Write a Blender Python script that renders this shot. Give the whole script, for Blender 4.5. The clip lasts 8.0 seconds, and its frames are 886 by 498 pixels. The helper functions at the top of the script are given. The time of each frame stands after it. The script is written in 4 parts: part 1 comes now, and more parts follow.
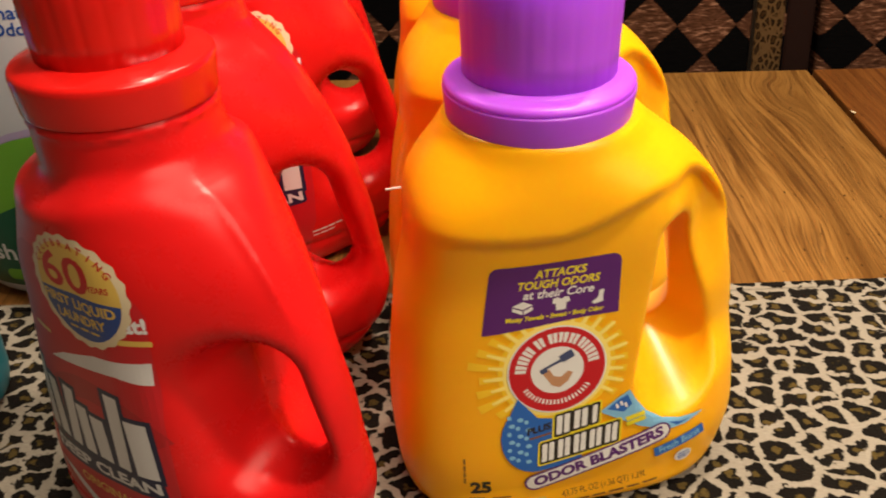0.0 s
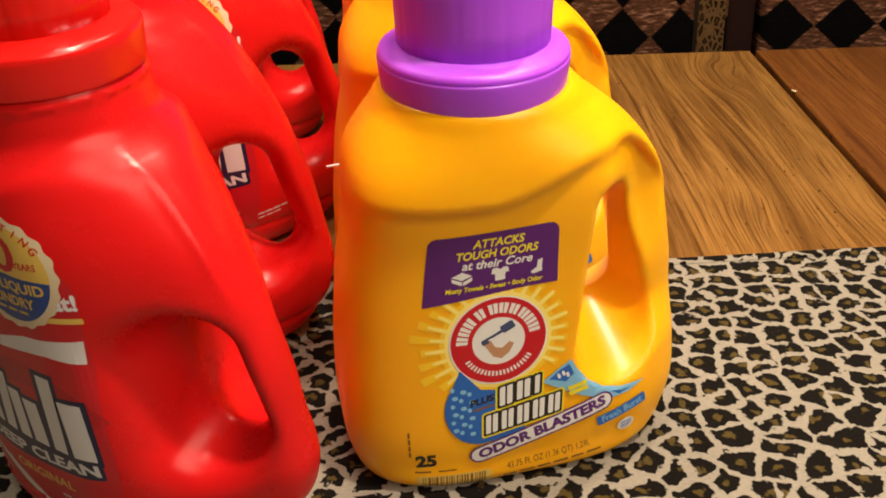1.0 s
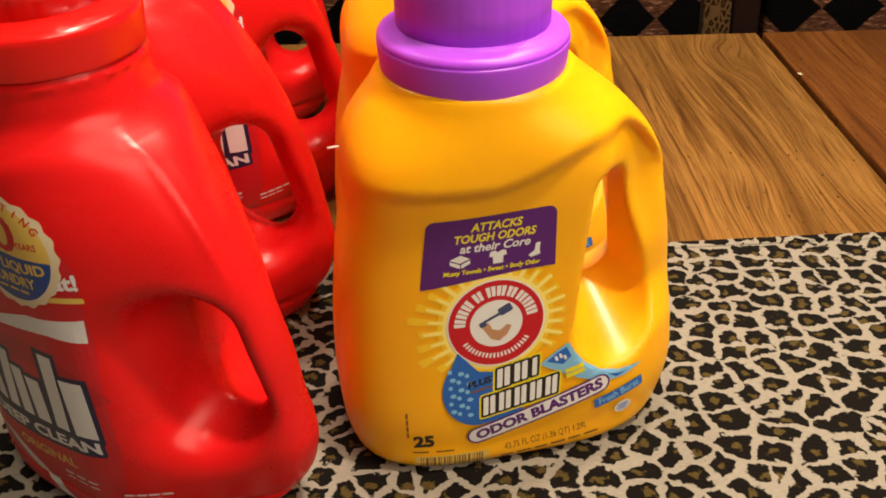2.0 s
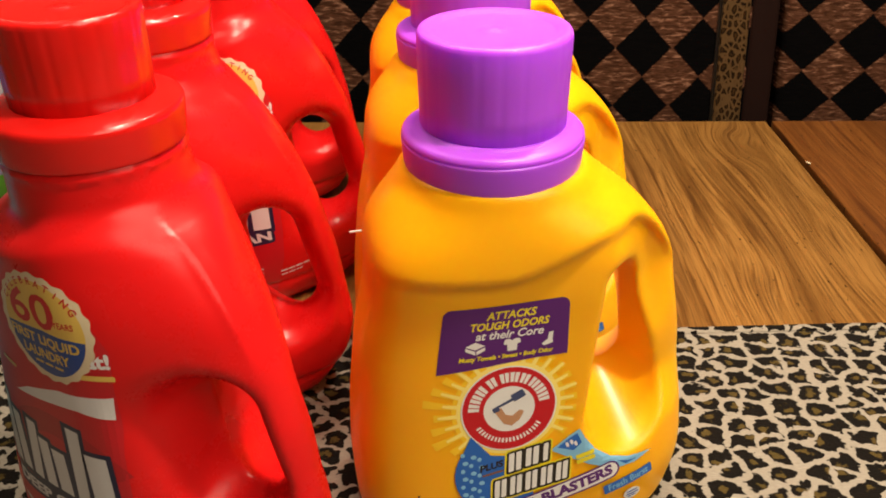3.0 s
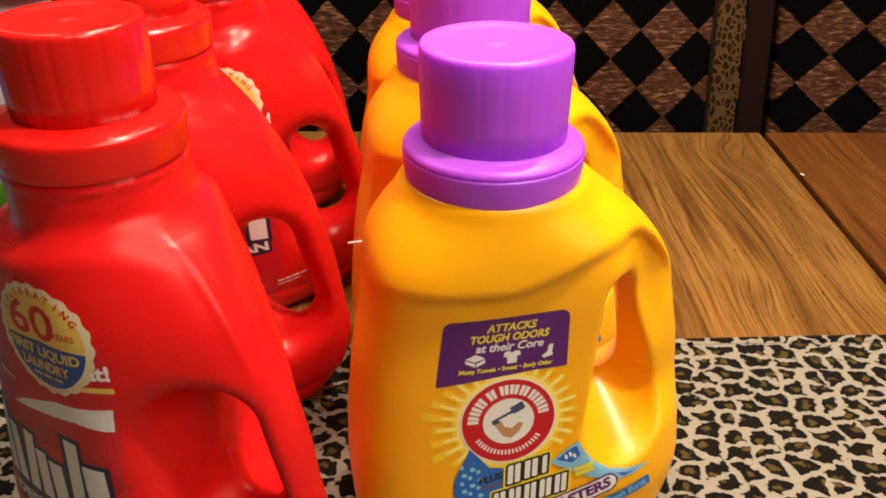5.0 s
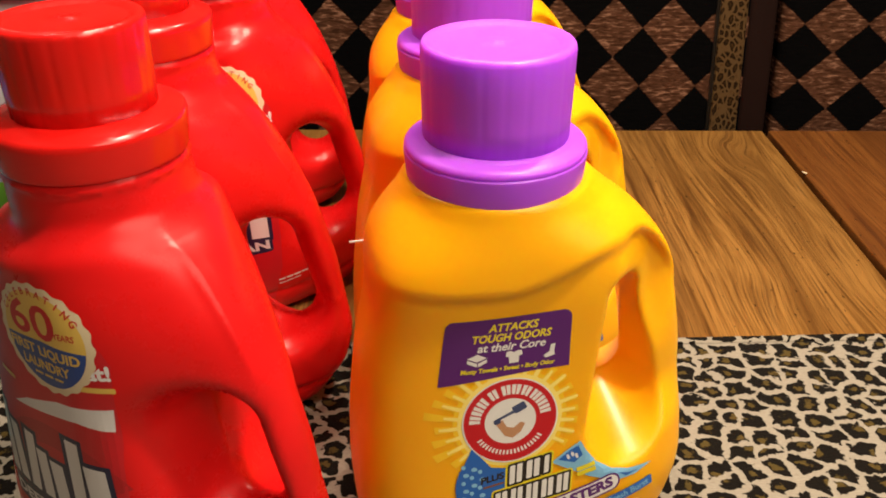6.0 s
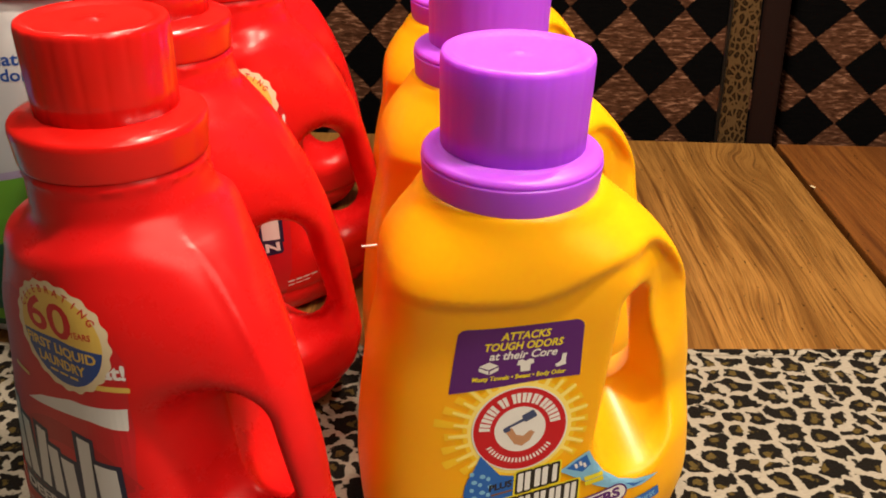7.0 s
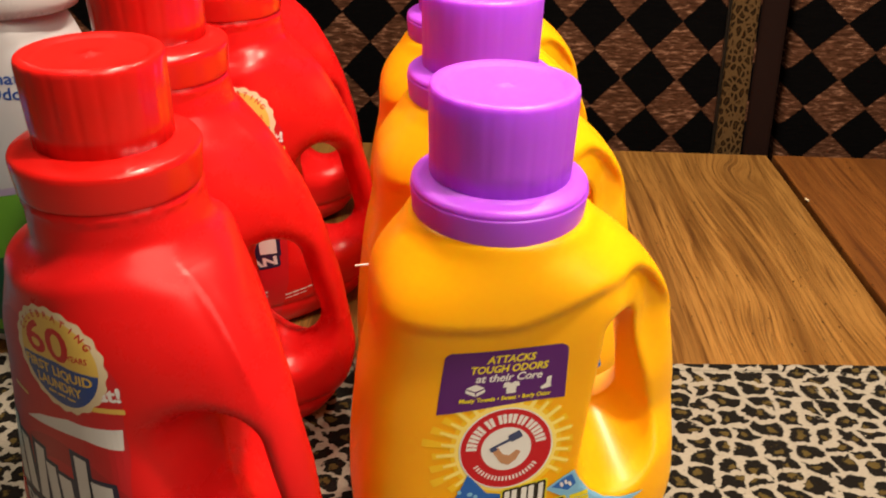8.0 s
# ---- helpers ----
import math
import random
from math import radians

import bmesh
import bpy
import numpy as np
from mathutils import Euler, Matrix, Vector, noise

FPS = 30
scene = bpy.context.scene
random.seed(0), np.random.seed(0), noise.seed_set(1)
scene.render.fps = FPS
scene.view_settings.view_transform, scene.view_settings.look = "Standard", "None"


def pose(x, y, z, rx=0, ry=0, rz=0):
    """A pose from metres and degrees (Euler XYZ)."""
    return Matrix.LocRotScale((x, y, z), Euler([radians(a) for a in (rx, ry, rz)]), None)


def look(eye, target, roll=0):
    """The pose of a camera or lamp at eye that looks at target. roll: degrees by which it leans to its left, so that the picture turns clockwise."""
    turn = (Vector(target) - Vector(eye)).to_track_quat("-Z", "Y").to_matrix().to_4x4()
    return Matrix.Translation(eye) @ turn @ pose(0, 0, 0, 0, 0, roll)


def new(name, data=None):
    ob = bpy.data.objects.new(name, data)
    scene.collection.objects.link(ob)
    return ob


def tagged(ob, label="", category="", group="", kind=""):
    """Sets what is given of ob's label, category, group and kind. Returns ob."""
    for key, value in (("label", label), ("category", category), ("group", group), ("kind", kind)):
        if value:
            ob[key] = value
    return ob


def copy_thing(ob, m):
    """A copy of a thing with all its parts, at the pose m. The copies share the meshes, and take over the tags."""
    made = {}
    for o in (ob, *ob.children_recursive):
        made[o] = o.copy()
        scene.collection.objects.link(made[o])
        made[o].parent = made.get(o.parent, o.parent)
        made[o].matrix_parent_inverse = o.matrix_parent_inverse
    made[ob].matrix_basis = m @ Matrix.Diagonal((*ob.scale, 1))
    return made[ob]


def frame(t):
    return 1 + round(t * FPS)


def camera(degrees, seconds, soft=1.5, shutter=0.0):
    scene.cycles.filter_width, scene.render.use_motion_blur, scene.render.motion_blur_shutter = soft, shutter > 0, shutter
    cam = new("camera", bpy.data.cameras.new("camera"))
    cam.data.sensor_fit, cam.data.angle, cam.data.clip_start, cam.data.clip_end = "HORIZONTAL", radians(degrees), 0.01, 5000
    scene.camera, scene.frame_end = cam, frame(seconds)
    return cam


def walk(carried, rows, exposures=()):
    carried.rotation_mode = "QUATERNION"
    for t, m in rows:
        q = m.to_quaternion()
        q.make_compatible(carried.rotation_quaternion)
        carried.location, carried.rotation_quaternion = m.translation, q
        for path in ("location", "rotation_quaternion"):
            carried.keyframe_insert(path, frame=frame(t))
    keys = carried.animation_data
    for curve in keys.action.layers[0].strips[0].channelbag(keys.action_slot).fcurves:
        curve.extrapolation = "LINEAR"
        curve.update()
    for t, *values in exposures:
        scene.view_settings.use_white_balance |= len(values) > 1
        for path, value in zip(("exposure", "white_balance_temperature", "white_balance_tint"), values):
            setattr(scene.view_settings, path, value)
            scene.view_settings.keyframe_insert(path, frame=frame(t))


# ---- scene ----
cam = camera(55.2, 8.0, soft=1.8, shutter=0.5)
PATH = [
    (0, (0.0, 0.013, 0.348), (-0.09, 1.689, -0.738), -2.4),
    (0.5, (0.009, 0.009, 0.347), (-0.026, 1.688, -0.739), -1.8),
    (1, (0.009, 0.009, 0.34), (0.013, 1.676, -0.765), -1.7),
    (2.3, (0.013, 0.008, 0.344), (-0.017, 1.647, -0.802), -1.4),
    (2.5, (0.012, 0.008, 0.351), (-0.046, 1.654, -0.783), -1.4),
    (3, (0.01, 0.0, 0.358), (-0.027, 1.726, -0.651), -0.6),
    (3.5, (0.009, 0.001, 0.357), (-0.011, 1.724, -0.659), -0.2),
    (4, (0.005, 0.001, 0.359), (-0.02, 1.732, -0.643), -0.0),
    (4.5, (0.006, 0.0, 0.36), (-0.01, 1.737, -0.632), 0.0),
    (6, (0.006, 0.002, 0.36), (-0.015, 1.735, -0.638), -0.1),
    (6.5, (-0.005, 0.001, 0.369), (-0.022, 1.735, -0.627), 0.7),
    (7, (0.0, 0.001, 0.362), (-0.024, 1.738, -0.627), 1.2),
    (7.5, (-0.001, 0.002, 0.364), (-0.038, 1.732, -0.639), 1.1),
    (8, (0.007, -0.001, 0.378), (-0.027, 1.733, -0.617), 1.4),
]
walk(cam, [(t, look(eye, target, roll)) for t, eye, target, roll in PATH])

# ---------------------------------------------------------------- light
world = bpy.data.worlds.new("world")
scene.world = world
world.use_nodes = True
world.node_tree.nodes["Background"].inputs["Color"].default_value = (1.0, 0.80, 0.58, 1)
world.node_tree.nodes["Background"].inputs["Strength"].default_value = 0.02


def lamp(name, eye, target, size, watts, colour):
    data = bpy.data.lights.new(name, "AREA")
    data.shape, data.size, data.energy, data.color = "DISK", size, watts, colour
    ob = new(name, data)
    ob.matrix_world = look(eye, target)
    return ob


WARM = (1.0, 0.83, 0.64)
# the bulbs of the lamp that hangs over the table
lamp("bulb_light", (0.34, 0.20, 1.25), (0.08, 0.38, 0.05), 0.09, 15.0, WARM)
lamp("bulb_light", (0.34, 0.68, 1.10), (0.02, 0.38, 0.05), 0.08, 6.5, WARM)
lamp("bulb_light", (0.08, 0.46, 1.12), (0.02, 0.38, 0.05), 0.08, 4.0, WARM)
lamp("bulb_light", (-0.12, 0.68, 1.08), (0.08, 0.40, 0.05), 0.08, 4.0, WARM)
lamp("bulb_light", (-0.40, 0.56, 1.02), (0.0, 0.40, 0.05), 0.08, 1.8, WARM)
# added broad fill for ceiling bounce, behind and to the right of the camera
lamp("bounce_fill", (1.05, -0.62, 1.48), (0.05, 0.38, 0.1), 1.5, 34.0, WARM)


# ---------------------------------------------------------------- materials
def material(name, colour=(0.5, 0.5, 0.5), rough=0.5, metal=0.0, spec=0.5):
    m = bpy.data.materials.new(name)
    m.use_nodes = True
    b = m.node_tree.nodes["Principled BSDF"]
    b.inputs["Base Color"].default_value = (*colour, 1)
    b.inputs["Roughness"].default_value = rough
    b.inputs["Metallic"].default_value = metal
    b.inputs["Specular IOR Level"].default_value = spec
    return m, m.node_tree, b


def calc(tree, op, a, b=None, c=None):
    """A math node; a, b and c are sockets or numbers. Returns its output socket."""
    n = tree.nodes.new("ShaderNodeMath")
    n.operation = op
    for i, v in enumerate((a, b, c)):
        if v is None:
            continue
        if isinstance(v, (int, float)):
            n.inputs[i].default_value = v
        else:
            tree.links.new(v, n.inputs[i])
    return n.outputs[0]


def ramp(tree, value, stops):
    n = tree.nodes.new("ShaderNodeValToRGB")
    tree.links.new(value, n.inputs[0])
    e = n.color_ramp.elements
    while len(e) < len(stops):
        e.new(0.5)
    for el, (p, c) in zip(e, stops):
        el.position, el.color = p, (*c, 1)
    return n.outputs[0]


def mix(tree, fac, a, b):
    n = tree.nodes.new("ShaderNodeMix")
    n.data_type = "RGBA"
    for i, v in ((0, fac), (6, a), (7, b)):
        if isinstance(v, (int, float)):
            n.inputs[i].default_value = v
        elif isinstance(v, tuple):
            n.inputs[i].default_value = (*v, 1)
        else:
            tree.links.new(v, n.inputs[i])
    return n.outputs[2]


def coords(tree, scale=(1, 1, 1), shift=(0, 0, 0), turn=(0, 0, 0)):
    tc = tree.nodes.new("ShaderNodeTexCoord")
    mp = tree.nodes.new("ShaderNodeMapping")
    mp.inputs["Scale"].default_value, mp.inputs["Location"].default_value = scale, shift
    mp.inputs["Rotation"].default_value = turn
    tree.links.new(tc.outputs["Object"], mp.inputs["Vector"])
    return mp.outputs[0]


def noise_tex(tree, vec, scale, detail=3.0, rough=0.55, distortion=0.0):
    n = tree.nodes.new("ShaderNodeTexNoise")
    n.inputs["Scale"].default_value, n.inputs["Detail"].default_value = scale, detail
    n.inputs["Roughness"].default_value, n.inputs["Distortion"].default_value = rough, distortion
    tree.links.new(vec, n.inputs["Vector"])
    return n


def bump(tree, b, height, strength, distance):
    n = tree.nodes.new("ShaderNodeBump")
    n.inputs["Strength"].default_value, n.inputs["Distance"].default_value = strength, distance
    tree.links.new(height, n.inputs["Height"])
    tree.links.new(n.outputs[0], b.inputs["Normal"])


def plastic(name, colour, dark, rough, sub=0.0, sub_colour=(1, 1, 1), spec=0.5, dust=0.03, reach=0.004):
    """Moulded plastic: slight unevenness of colour and gloss, fine orange-peel relief."""
    m, t, b = material(name, colour, rough, 0, spec)
    v = coords(t)
    big = noise_tex(t, v, 22, 3)
    fine = noise_tex(t, v, 700, 3)
    t.links.new(mix(t, calc(t, "MULTIPLY", big.outputs[0], 0.5), colour, dark), b.inputs["Base Color"])
    r = calc(t, "MULTIPLY_ADD", big.outputs[0], 0.16, rough - 0.08)
    t.links.new(calc(t, "MULTIPLY_ADD", fine.outputs[0], dust, r), b.inputs["Roughness"])
    h = calc(t, "ADD", calc(t, "MULTIPLY", big.outputs[0], 1.0), calc(t, "MULTIPLY", fine.outputs[0], 0.05))
    bump(t, b, h, 0.12, 0.002)
    if sub:
        b.inputs["Subsurface Weight"].default_value = sub
        b.inputs["Subsurface Radius"].default_value = sub_colour
        b.inputs["Subsurface Scale"].default_value = reach
    return m


RED = plastic("red_plastic", (0.64, 0.008, 0.009), (0.54, 0.006, 0.007), 0.27, 0.08, (1.0, 0.1, 0.05), 0.28)
RED_CAP = plastic("red_cap_plastic", (0.66, 0.010, 0.008), (0.56, 0.007, 0.006), 0.17, 0.15, (1.0, 0.1, 0.05))
YELLOW = plastic("yellow_plastic", (0.94, 0.45, 0.003), (0.90, 0.41, 0.002), 0.33, 0.35, (1.0, 0.55, 0.1), reach=0.006)
PURPLE = plastic("purple_plastic", (0.50, 0.085, 0.90), (0.46, 0.075, 0.85), 0.34, 0.5, (1.0, 0.5, 1.0), reach=0.010)
WHITE_PLASTIC = plastic("white_plastic", (0.50, 0.51, 0.53), (0.44, 0.45, 0.48), 0.35)
SILVER = plastic("silver_grey_plastic", (0.55, 0.56, 0.57), (0.48, 0.49, 0.5), 0.25)
TEAL = plastic("teal_plastic", (0.01, 0.20, 0.26), (0.008, 0.16, 0.22), 0.35)


def printed(name, colour, rough=0.38):
    """Ink on a label film, with a faint print grain."""
    m, t, b = material(name, colour, rough)
    v = coords(t)
    n = noise_tex(t, v, 900, 2)
    w = noise_tex(t, v, 60, 3)
    d = tuple(c * 0.86 for c in colour)
    f = calc(t, "ADD", calc(t, "MULTIPLY", n.outputs[0], 0.4), calc(t, "MULTIPLY", w.outputs[0], 0.5))
    t.links.new(mix(t, f, colour, d), b.inputs["Base Color"])
    return m


INK = {
    "white": printed("white_ink", (0.78, 0.78, 0.76)),
    "silver": printed("silver_grey_ink", (0.74, 0.74, 0.75)),
    "navy": printed("navy_ink", (0.012, 0.014, 0.055)),
    "purple": printed("purple_ink", (0.10, 0.014, 0.17)),
    "lime": printed("yellow_ink", (0.80, 0.68, 0.02)),
    "pale": printed("pale_yellow_ink", (0.96, 0.60, 0.02)),
    "light_yellow": printed("light_yellow_ink", (0.98, 0.80, 0.20)),
    "lilac": printed("lilac_ink", (0.42, 0.34, 0.52)),
    "slate": printed("slate_blue_ink", (0.05, 0.07, 0.16)),
    "crimson": printed("red_ink", (0.54, 0.008, 0.016)),
    "deep_red": printed("deep_red_ink", (0.42, 0.006, 0.012)),
    "blue": printed("blue_ink", (0.02, 0.13, 0.50)),
    "sky": printed("light_blue_ink", (0.22, 0.50, 0.74)),
    "black": printed("black_ink", (0.02, 0.016, 0.012)),
    "skin": printed("tan_ink", (0.52, 0.27, 0.14)),
    "brown": printed("brown_ink", (0.22, 0.09, 0.02)),
    "green": printed("green_ink", (0.16, 0.42, 0.03)),
    "dark_green": printed("dark_green_ink", (0.008, 0.10, 0.05)),
    "gold": printed("gold_foil", (0.72, 0.50, 0.10), 0.28),
    "cream": printed("cream_foil", (0.70, 0.60, 0.40), 0.28),
    "mid_blue": printed("blue_foil", (0.015, 0.06, 0.28), 0.28),
}


def leopard_material():
    m, t, b = material("leopard_cloth", rough=0.9, spec=0.06)
    v = coords(t)
    wob = noise_tex(t, v, 95, 3)
    add = t.nodes.new("ShaderNodeVectorMath")
    add.operation = "MULTIPLY_ADD"
    t.links.new(wob.outputs[1], add.inputs[0])
    add.inputs[1].default_value = (0.011, 0.011, 0.0)
    t.links.new(v, add.inputs[2])
    flat = t.nodes.new("ShaderNodeMapping")
    flat.inputs["Scale"].default_value = (56, 68, 0)
    t.links.new(add.outputs[0], flat.inputs["Vector"])
    edge = t.nodes.new("ShaderNodeTexVoronoi")
    edge.feature, edge.inputs["Scale"].default_value, edge.inputs["Randomness"].default_value = "DISTANCE_TO_EDGE", 1.0, 0.85
    edge.voronoi_dimensions = "2D"
    t.links.new(flat.outputs[0], edge.inputs["Vector"])
    cell = t.nodes.new("ShaderNodeTexVoronoi")
    cell.inputs["Scale"].default_value, cell.inputs["Randomness"].default_value = 1.0, 0.85
    cell.voronoi_dimensions = "2D"
    t.links.new(flat.outputs[0], cell.inputs["Vector"])
    rag = noise_tex(t, v, 260, 3)
    brk = noise_tex(t, v, 120, 2)
    d = calc(t, "ADD", edge.outputs["Distance"], calc(t, "MULTIPLY_ADD", rag.outputs[0], 0.22, -0.11))
    # cream shows between the spots, and now and then breaks into them
    gap = calc(t, "MULTIPLY_ADD", brk.outputs[0], 0.40, -0.095)
    spot = calc(t, "MULTIPLY", calc(t, "SUBTRACT", d, gap), 28)
    spot = calc(t, "MINIMUM", calc(t, "MAXIMUM", spot, 0.0), 1.0)
    core = calc(t, "SUBTRACT", calc(t, "MULTIPLY_ADD", rag.outputs[0], 0.56, -0.10), cell.outputs["Distance"])
    core = calc(t, "MINIMUM", calc(t, "MAXIMUM", calc(t, "MULTIPLY", core, 14), 0.0), 1.0)
    # the weave: short horizontal threads
    tv = coords(t, (260, 1500, 1))
    thread = noise_tex(t, tv, 1.0, 2)
    cream = mix(t, thread.outputs[0], (0.170, 0.145, 0.108), (0.345, 0.315, 0.262))
    olive = mix(t, thread.outputs[0], (0.03, 0.020, 0.005), (0.11, 0.075, 0.022))
    black = mix(t, thread.outputs[0], (0.002, 0.0017, 0.0015), (0.010, 0.0075, 0.0055))
    t.links.new(mix(t, spot, cream, mix(t, core, black, olive)), b.inputs["Base Color"])
    bump(t, b, thread.outputs[0], 0.5, 0.0008)
    b.inputs["Sheen Weight"].default_value = 0.03
    return m


def wood_material(name, light, mid, dark, knots=(), rough=0.32, seed=0.0):
    """Flat-sawn boards with long grain that flows round the knots (x, y, width, length, push), pores and a satin varnish."""
    m, t, b = material(name, mid, rough)
    v = coords(t)
    sep = t.nodes.new("ShaderNodeSeparateXYZ")
    t.links.new(v, sep.inputs[0])
    x, y = sep.outputs[0], sep.outputs[1]

    def at(sx, sy, shift=0.0):
        n = t.nodes.new("ShaderNodeCombineXYZ")
        t.links.new(calc(t, "MULTIPLY", x, sx), n.inputs[0])
        t.links.new(calc(t, "MULTIPLY", y, sy), n.inputs[1])
        n.inputs[2].default_value = seed + shift
        return n.outputs[0]

    sway = noise_tex(t, at(7, 2.4), 1.0, 2, 0.5).outputs[0]
    wave = noise_tex(t, at(30, 9, 2.0), 1.0, 2, 0.5).outputs[0]
    u = calc(t, "MULTIPLY_ADD", sway, 0.045, x)
    u = calc(t, "MULTIPLY_ADD", wave, 0.0055, u)
    for kx, ky, kw, kl, push in knots:
        dx = calc(t, "MULTIPLY", calc(t, "SUBTRACT", x, kx), 1 / kw)
        dy = calc(t, "MULTIPLY", calc(t, "SUBTRACT", y, ky), 1 / kl)
        d2 = calc(t, "ADD", calc(t, "MULTIPLY", dx, dx), calc(t, "MULTIPLY", dy, dy))
        u = calc(t, "MULTIPLY_ADD", calc(t, "DIVIDE", 1.0, calc(t, "MULTIPLY_ADD", d2, d2, 1.0)), push, u)

    def along(sx, sy, detail, shift):
        n = t.nodes.new("ShaderNodeCombineXYZ")
        t.links.new(calc(t, "MULTIPLY", u, sx), n.inputs[0])
        t.links.new(calc(t, "MULTIPLY", y, sy), n.inputs[1])
        n.inputs[2].default_value = seed + shift
        return noise_tex(t, n.outputs[0], 1.0, detail, 0.6).outputs[0]

    rings, fine = along(125, 3.4, 4, 5.0), along(620, 10, 2, 9.0)
    broad = along(36, 1.5, 2, 13.0)
    c = ramp(t, rings, [(0.30, dark), (0.42, mid), (0.52, light), (0.58, mid), (0.66, light), (0.76, mid)])
    c = mix(t, calc(t, "MINIMUM", calc(t, "MAXIMUM", calc(t, "MULTIPLY_ADD", broad, 3.6, -1.65), 0.0), 0.7), c, mix(t, rings, dark, mid))
    c = mix(t, calc(t, "MINIMUM", calc(t, "MAXIMUM", calc(t, "MULTIPLY_ADD", fine, 3.8, -1.9), 0.0), 0.65), c, dark)
    pore = noise_tex(t, at(260, 150, 20.0), 1.0, 1).outputs[0]
    speck = calc(t, "MINIMUM", calc(t, "MAXIMUM", calc(t, "MULTIPLY_ADD", pore, 16, -11.2), 0), 0.9)
    c = mix(t, speck, c, tuple(k * 0.25 for k in dark))
    t.links.new(c, b.inputs["Base Color"])
    t.links.new(calc(t, "MULTIPLY_ADD", fine, 0.22, rough - 0.08), b.inputs["Roughness"])
    bump(t, b, calc(t, "SUBTRACT", fine, speck), 0.18, 0.0006)
    return m


def diamond_material(name, wide, high, x0, z0):
    """Woven harlequin cloth: black lozenges on brown; x0, z0: the middle of a black one."""
    m, t, b = material(name, rough=0.9, spec=0.02)
    v = coords(t)
    sep = t.nodes.new("ShaderNodeSeparateXYZ")
    t.links.new(v, sep.inputs[0])
    rag = noise_tex(t, v, 420, 2)
    slow = noise_tex(t, v, 14, 2)
    j = calc(t, "MULTIPLY_ADD", rag.outputs[0], 0.06, -0.03)
    j = calc(t, "ADD", j, calc(t, "MULTIPLY_ADD", slow.outputs[0], 0.10, -0.05))
    u = calc(t, "ABSOLUTE", calc(t, "SUBTRACT", calc(t, "FRACT", calc(t, "MULTIPLY_ADD", sep.outputs[0], 1 / wide, 0.5 - x0 / wide)), 0.5))
    w = calc(t, "ABSOLUTE", calc(t, "SUBTRACT", calc(t, "FRACT", calc(t, "MULTIPLY_ADD", sep.outputs[2], 1 / high, 0.5 - z0 / high)), 0.5))
    s = calc(t, "ADD", calc(t, "ADD", u, w), j)
    f = calc(t, "MINIMUM", calc(t, "MAXIMUM", calc(t, "MULTIPLY_ADD", s, 40, -19.4), 0), 1)
    rs = coords(t, (85, 85, 330))
    rib = noise_tex(t, rs, 1.0, 2, 0.5, 0.6)
    brown = ramp(t, rib.outputs[0], [(0.35, (0.026, 0.0108, 0.006)), (0.56, (0.058, 0.0245, 0.0135)), (0.72, (0.175, 0.090, 0.056))])
    black = mix(t, rib.outputs[0], (0.0006, 0.0006, 0.0008), (0.0020, 0.0018, 0.0018))
    t.links.new(mix(t, f, black, brown), b.inputs["Base Color"])
    bump(t, b, rib.outputs[0], 0.6, 0.0012)
    return m


LEOPARD = leopard_material()
OAK = wood_material("oak_board", (0.31, 0.150, 0.036), (0.185, 0.080, 0.0165), (0.050, 0.0175, 0.004), ((0.295, 0.830, 0.024, 0.050, 0.022), (0.262, 0.640, 0.030, 0.090, -0.018)), 0.30)
OAK_DARK = wood_material("red_brown_board", (0.185, 0.066, 0.013), (0.13, 0.042, 0.008), (0.060, 0.018, 0.004), (), 0.34, 3.1)
DARK_WOOD = wood_material("dark_stained_wood", (0.06, 0.028, 0.014), (0.04, 0.018, 0.009), (0.02, 0.009, 0.005), (), 0.4, 7.7)
DIAMOND_A = diamond_material("harlequin_cloth", 0.0632, 0.0626, 0.2167, 0.0722)
DIAMOND_B = diamond_material("harlequin_cloth_wide", 0.0705, 0.0606, 0.3950, 0.0772)


def trim_material():
    m, t, b = material("leopard_trim_cloth", rough=0.9, spec=0.03)
    v = coords(t, (150, 150, 110))
    wob = noise_tex(t, v, 1.2, 2)
    add = t.nodes.new("ShaderNodeVectorMath")
    add.operation = "MULTIPLY_ADD"
    t.links.new(wob.outputs[1], add.inputs[0])
    add.inputs[1].default_value = (0.6, 0.6, 0.6)
    t.links.new(v, add.inputs[2])
    vo = t.nodes.new("ShaderNodeTexVoronoi")
    vo.feature = "DISTANCE_TO_EDGE"
    vo.inputs["Scale"].default_value = 1.0
    t.links.new(add.outputs[0], vo.inputs["Vector"])
    c = ramp(t, vo.outputs["Distance"], [(0.04, (0.062, 0.035, 0.014)), (0.13, (0.048, 0.026, 0.010)), (0.20, (0.004, 0.0025, 0.0015)), (0.46, (0.030, 0.015, 0.005))])
    t.links.new(c, b.inputs["Base Color"])
    bump(t, b, vo.outputs["Distance"], 0.3, 0.001)
    return m


TRIM = trim_material()
CHAIR_WOOD = plastic("black_brown_lacquer", (0.009, 0.0035, 0.0025), (0.005, 0.002, 0.0015), 0.8, spec=0.05)


def plaster(name, colour):
    m, t, b = material(name, colour, 0.8)
    v = coords(t)
    n = noise_tex(t, v, 6, 5)
    t.links.new(mix(t, n.outputs[0], colour, tuple(c * 0.8 for c in colour)), b.inputs["Base Color"])
    bump(t, b, noise_tex(t, v, 160, 3).outputs[0], 0.2, 0.001)
    return m


WALL = plaster("wall_paint", (0.46, 0.36, 0.26))
CEIL = plaster("ceiling_paint", (0.7, 0.66, 0.6))


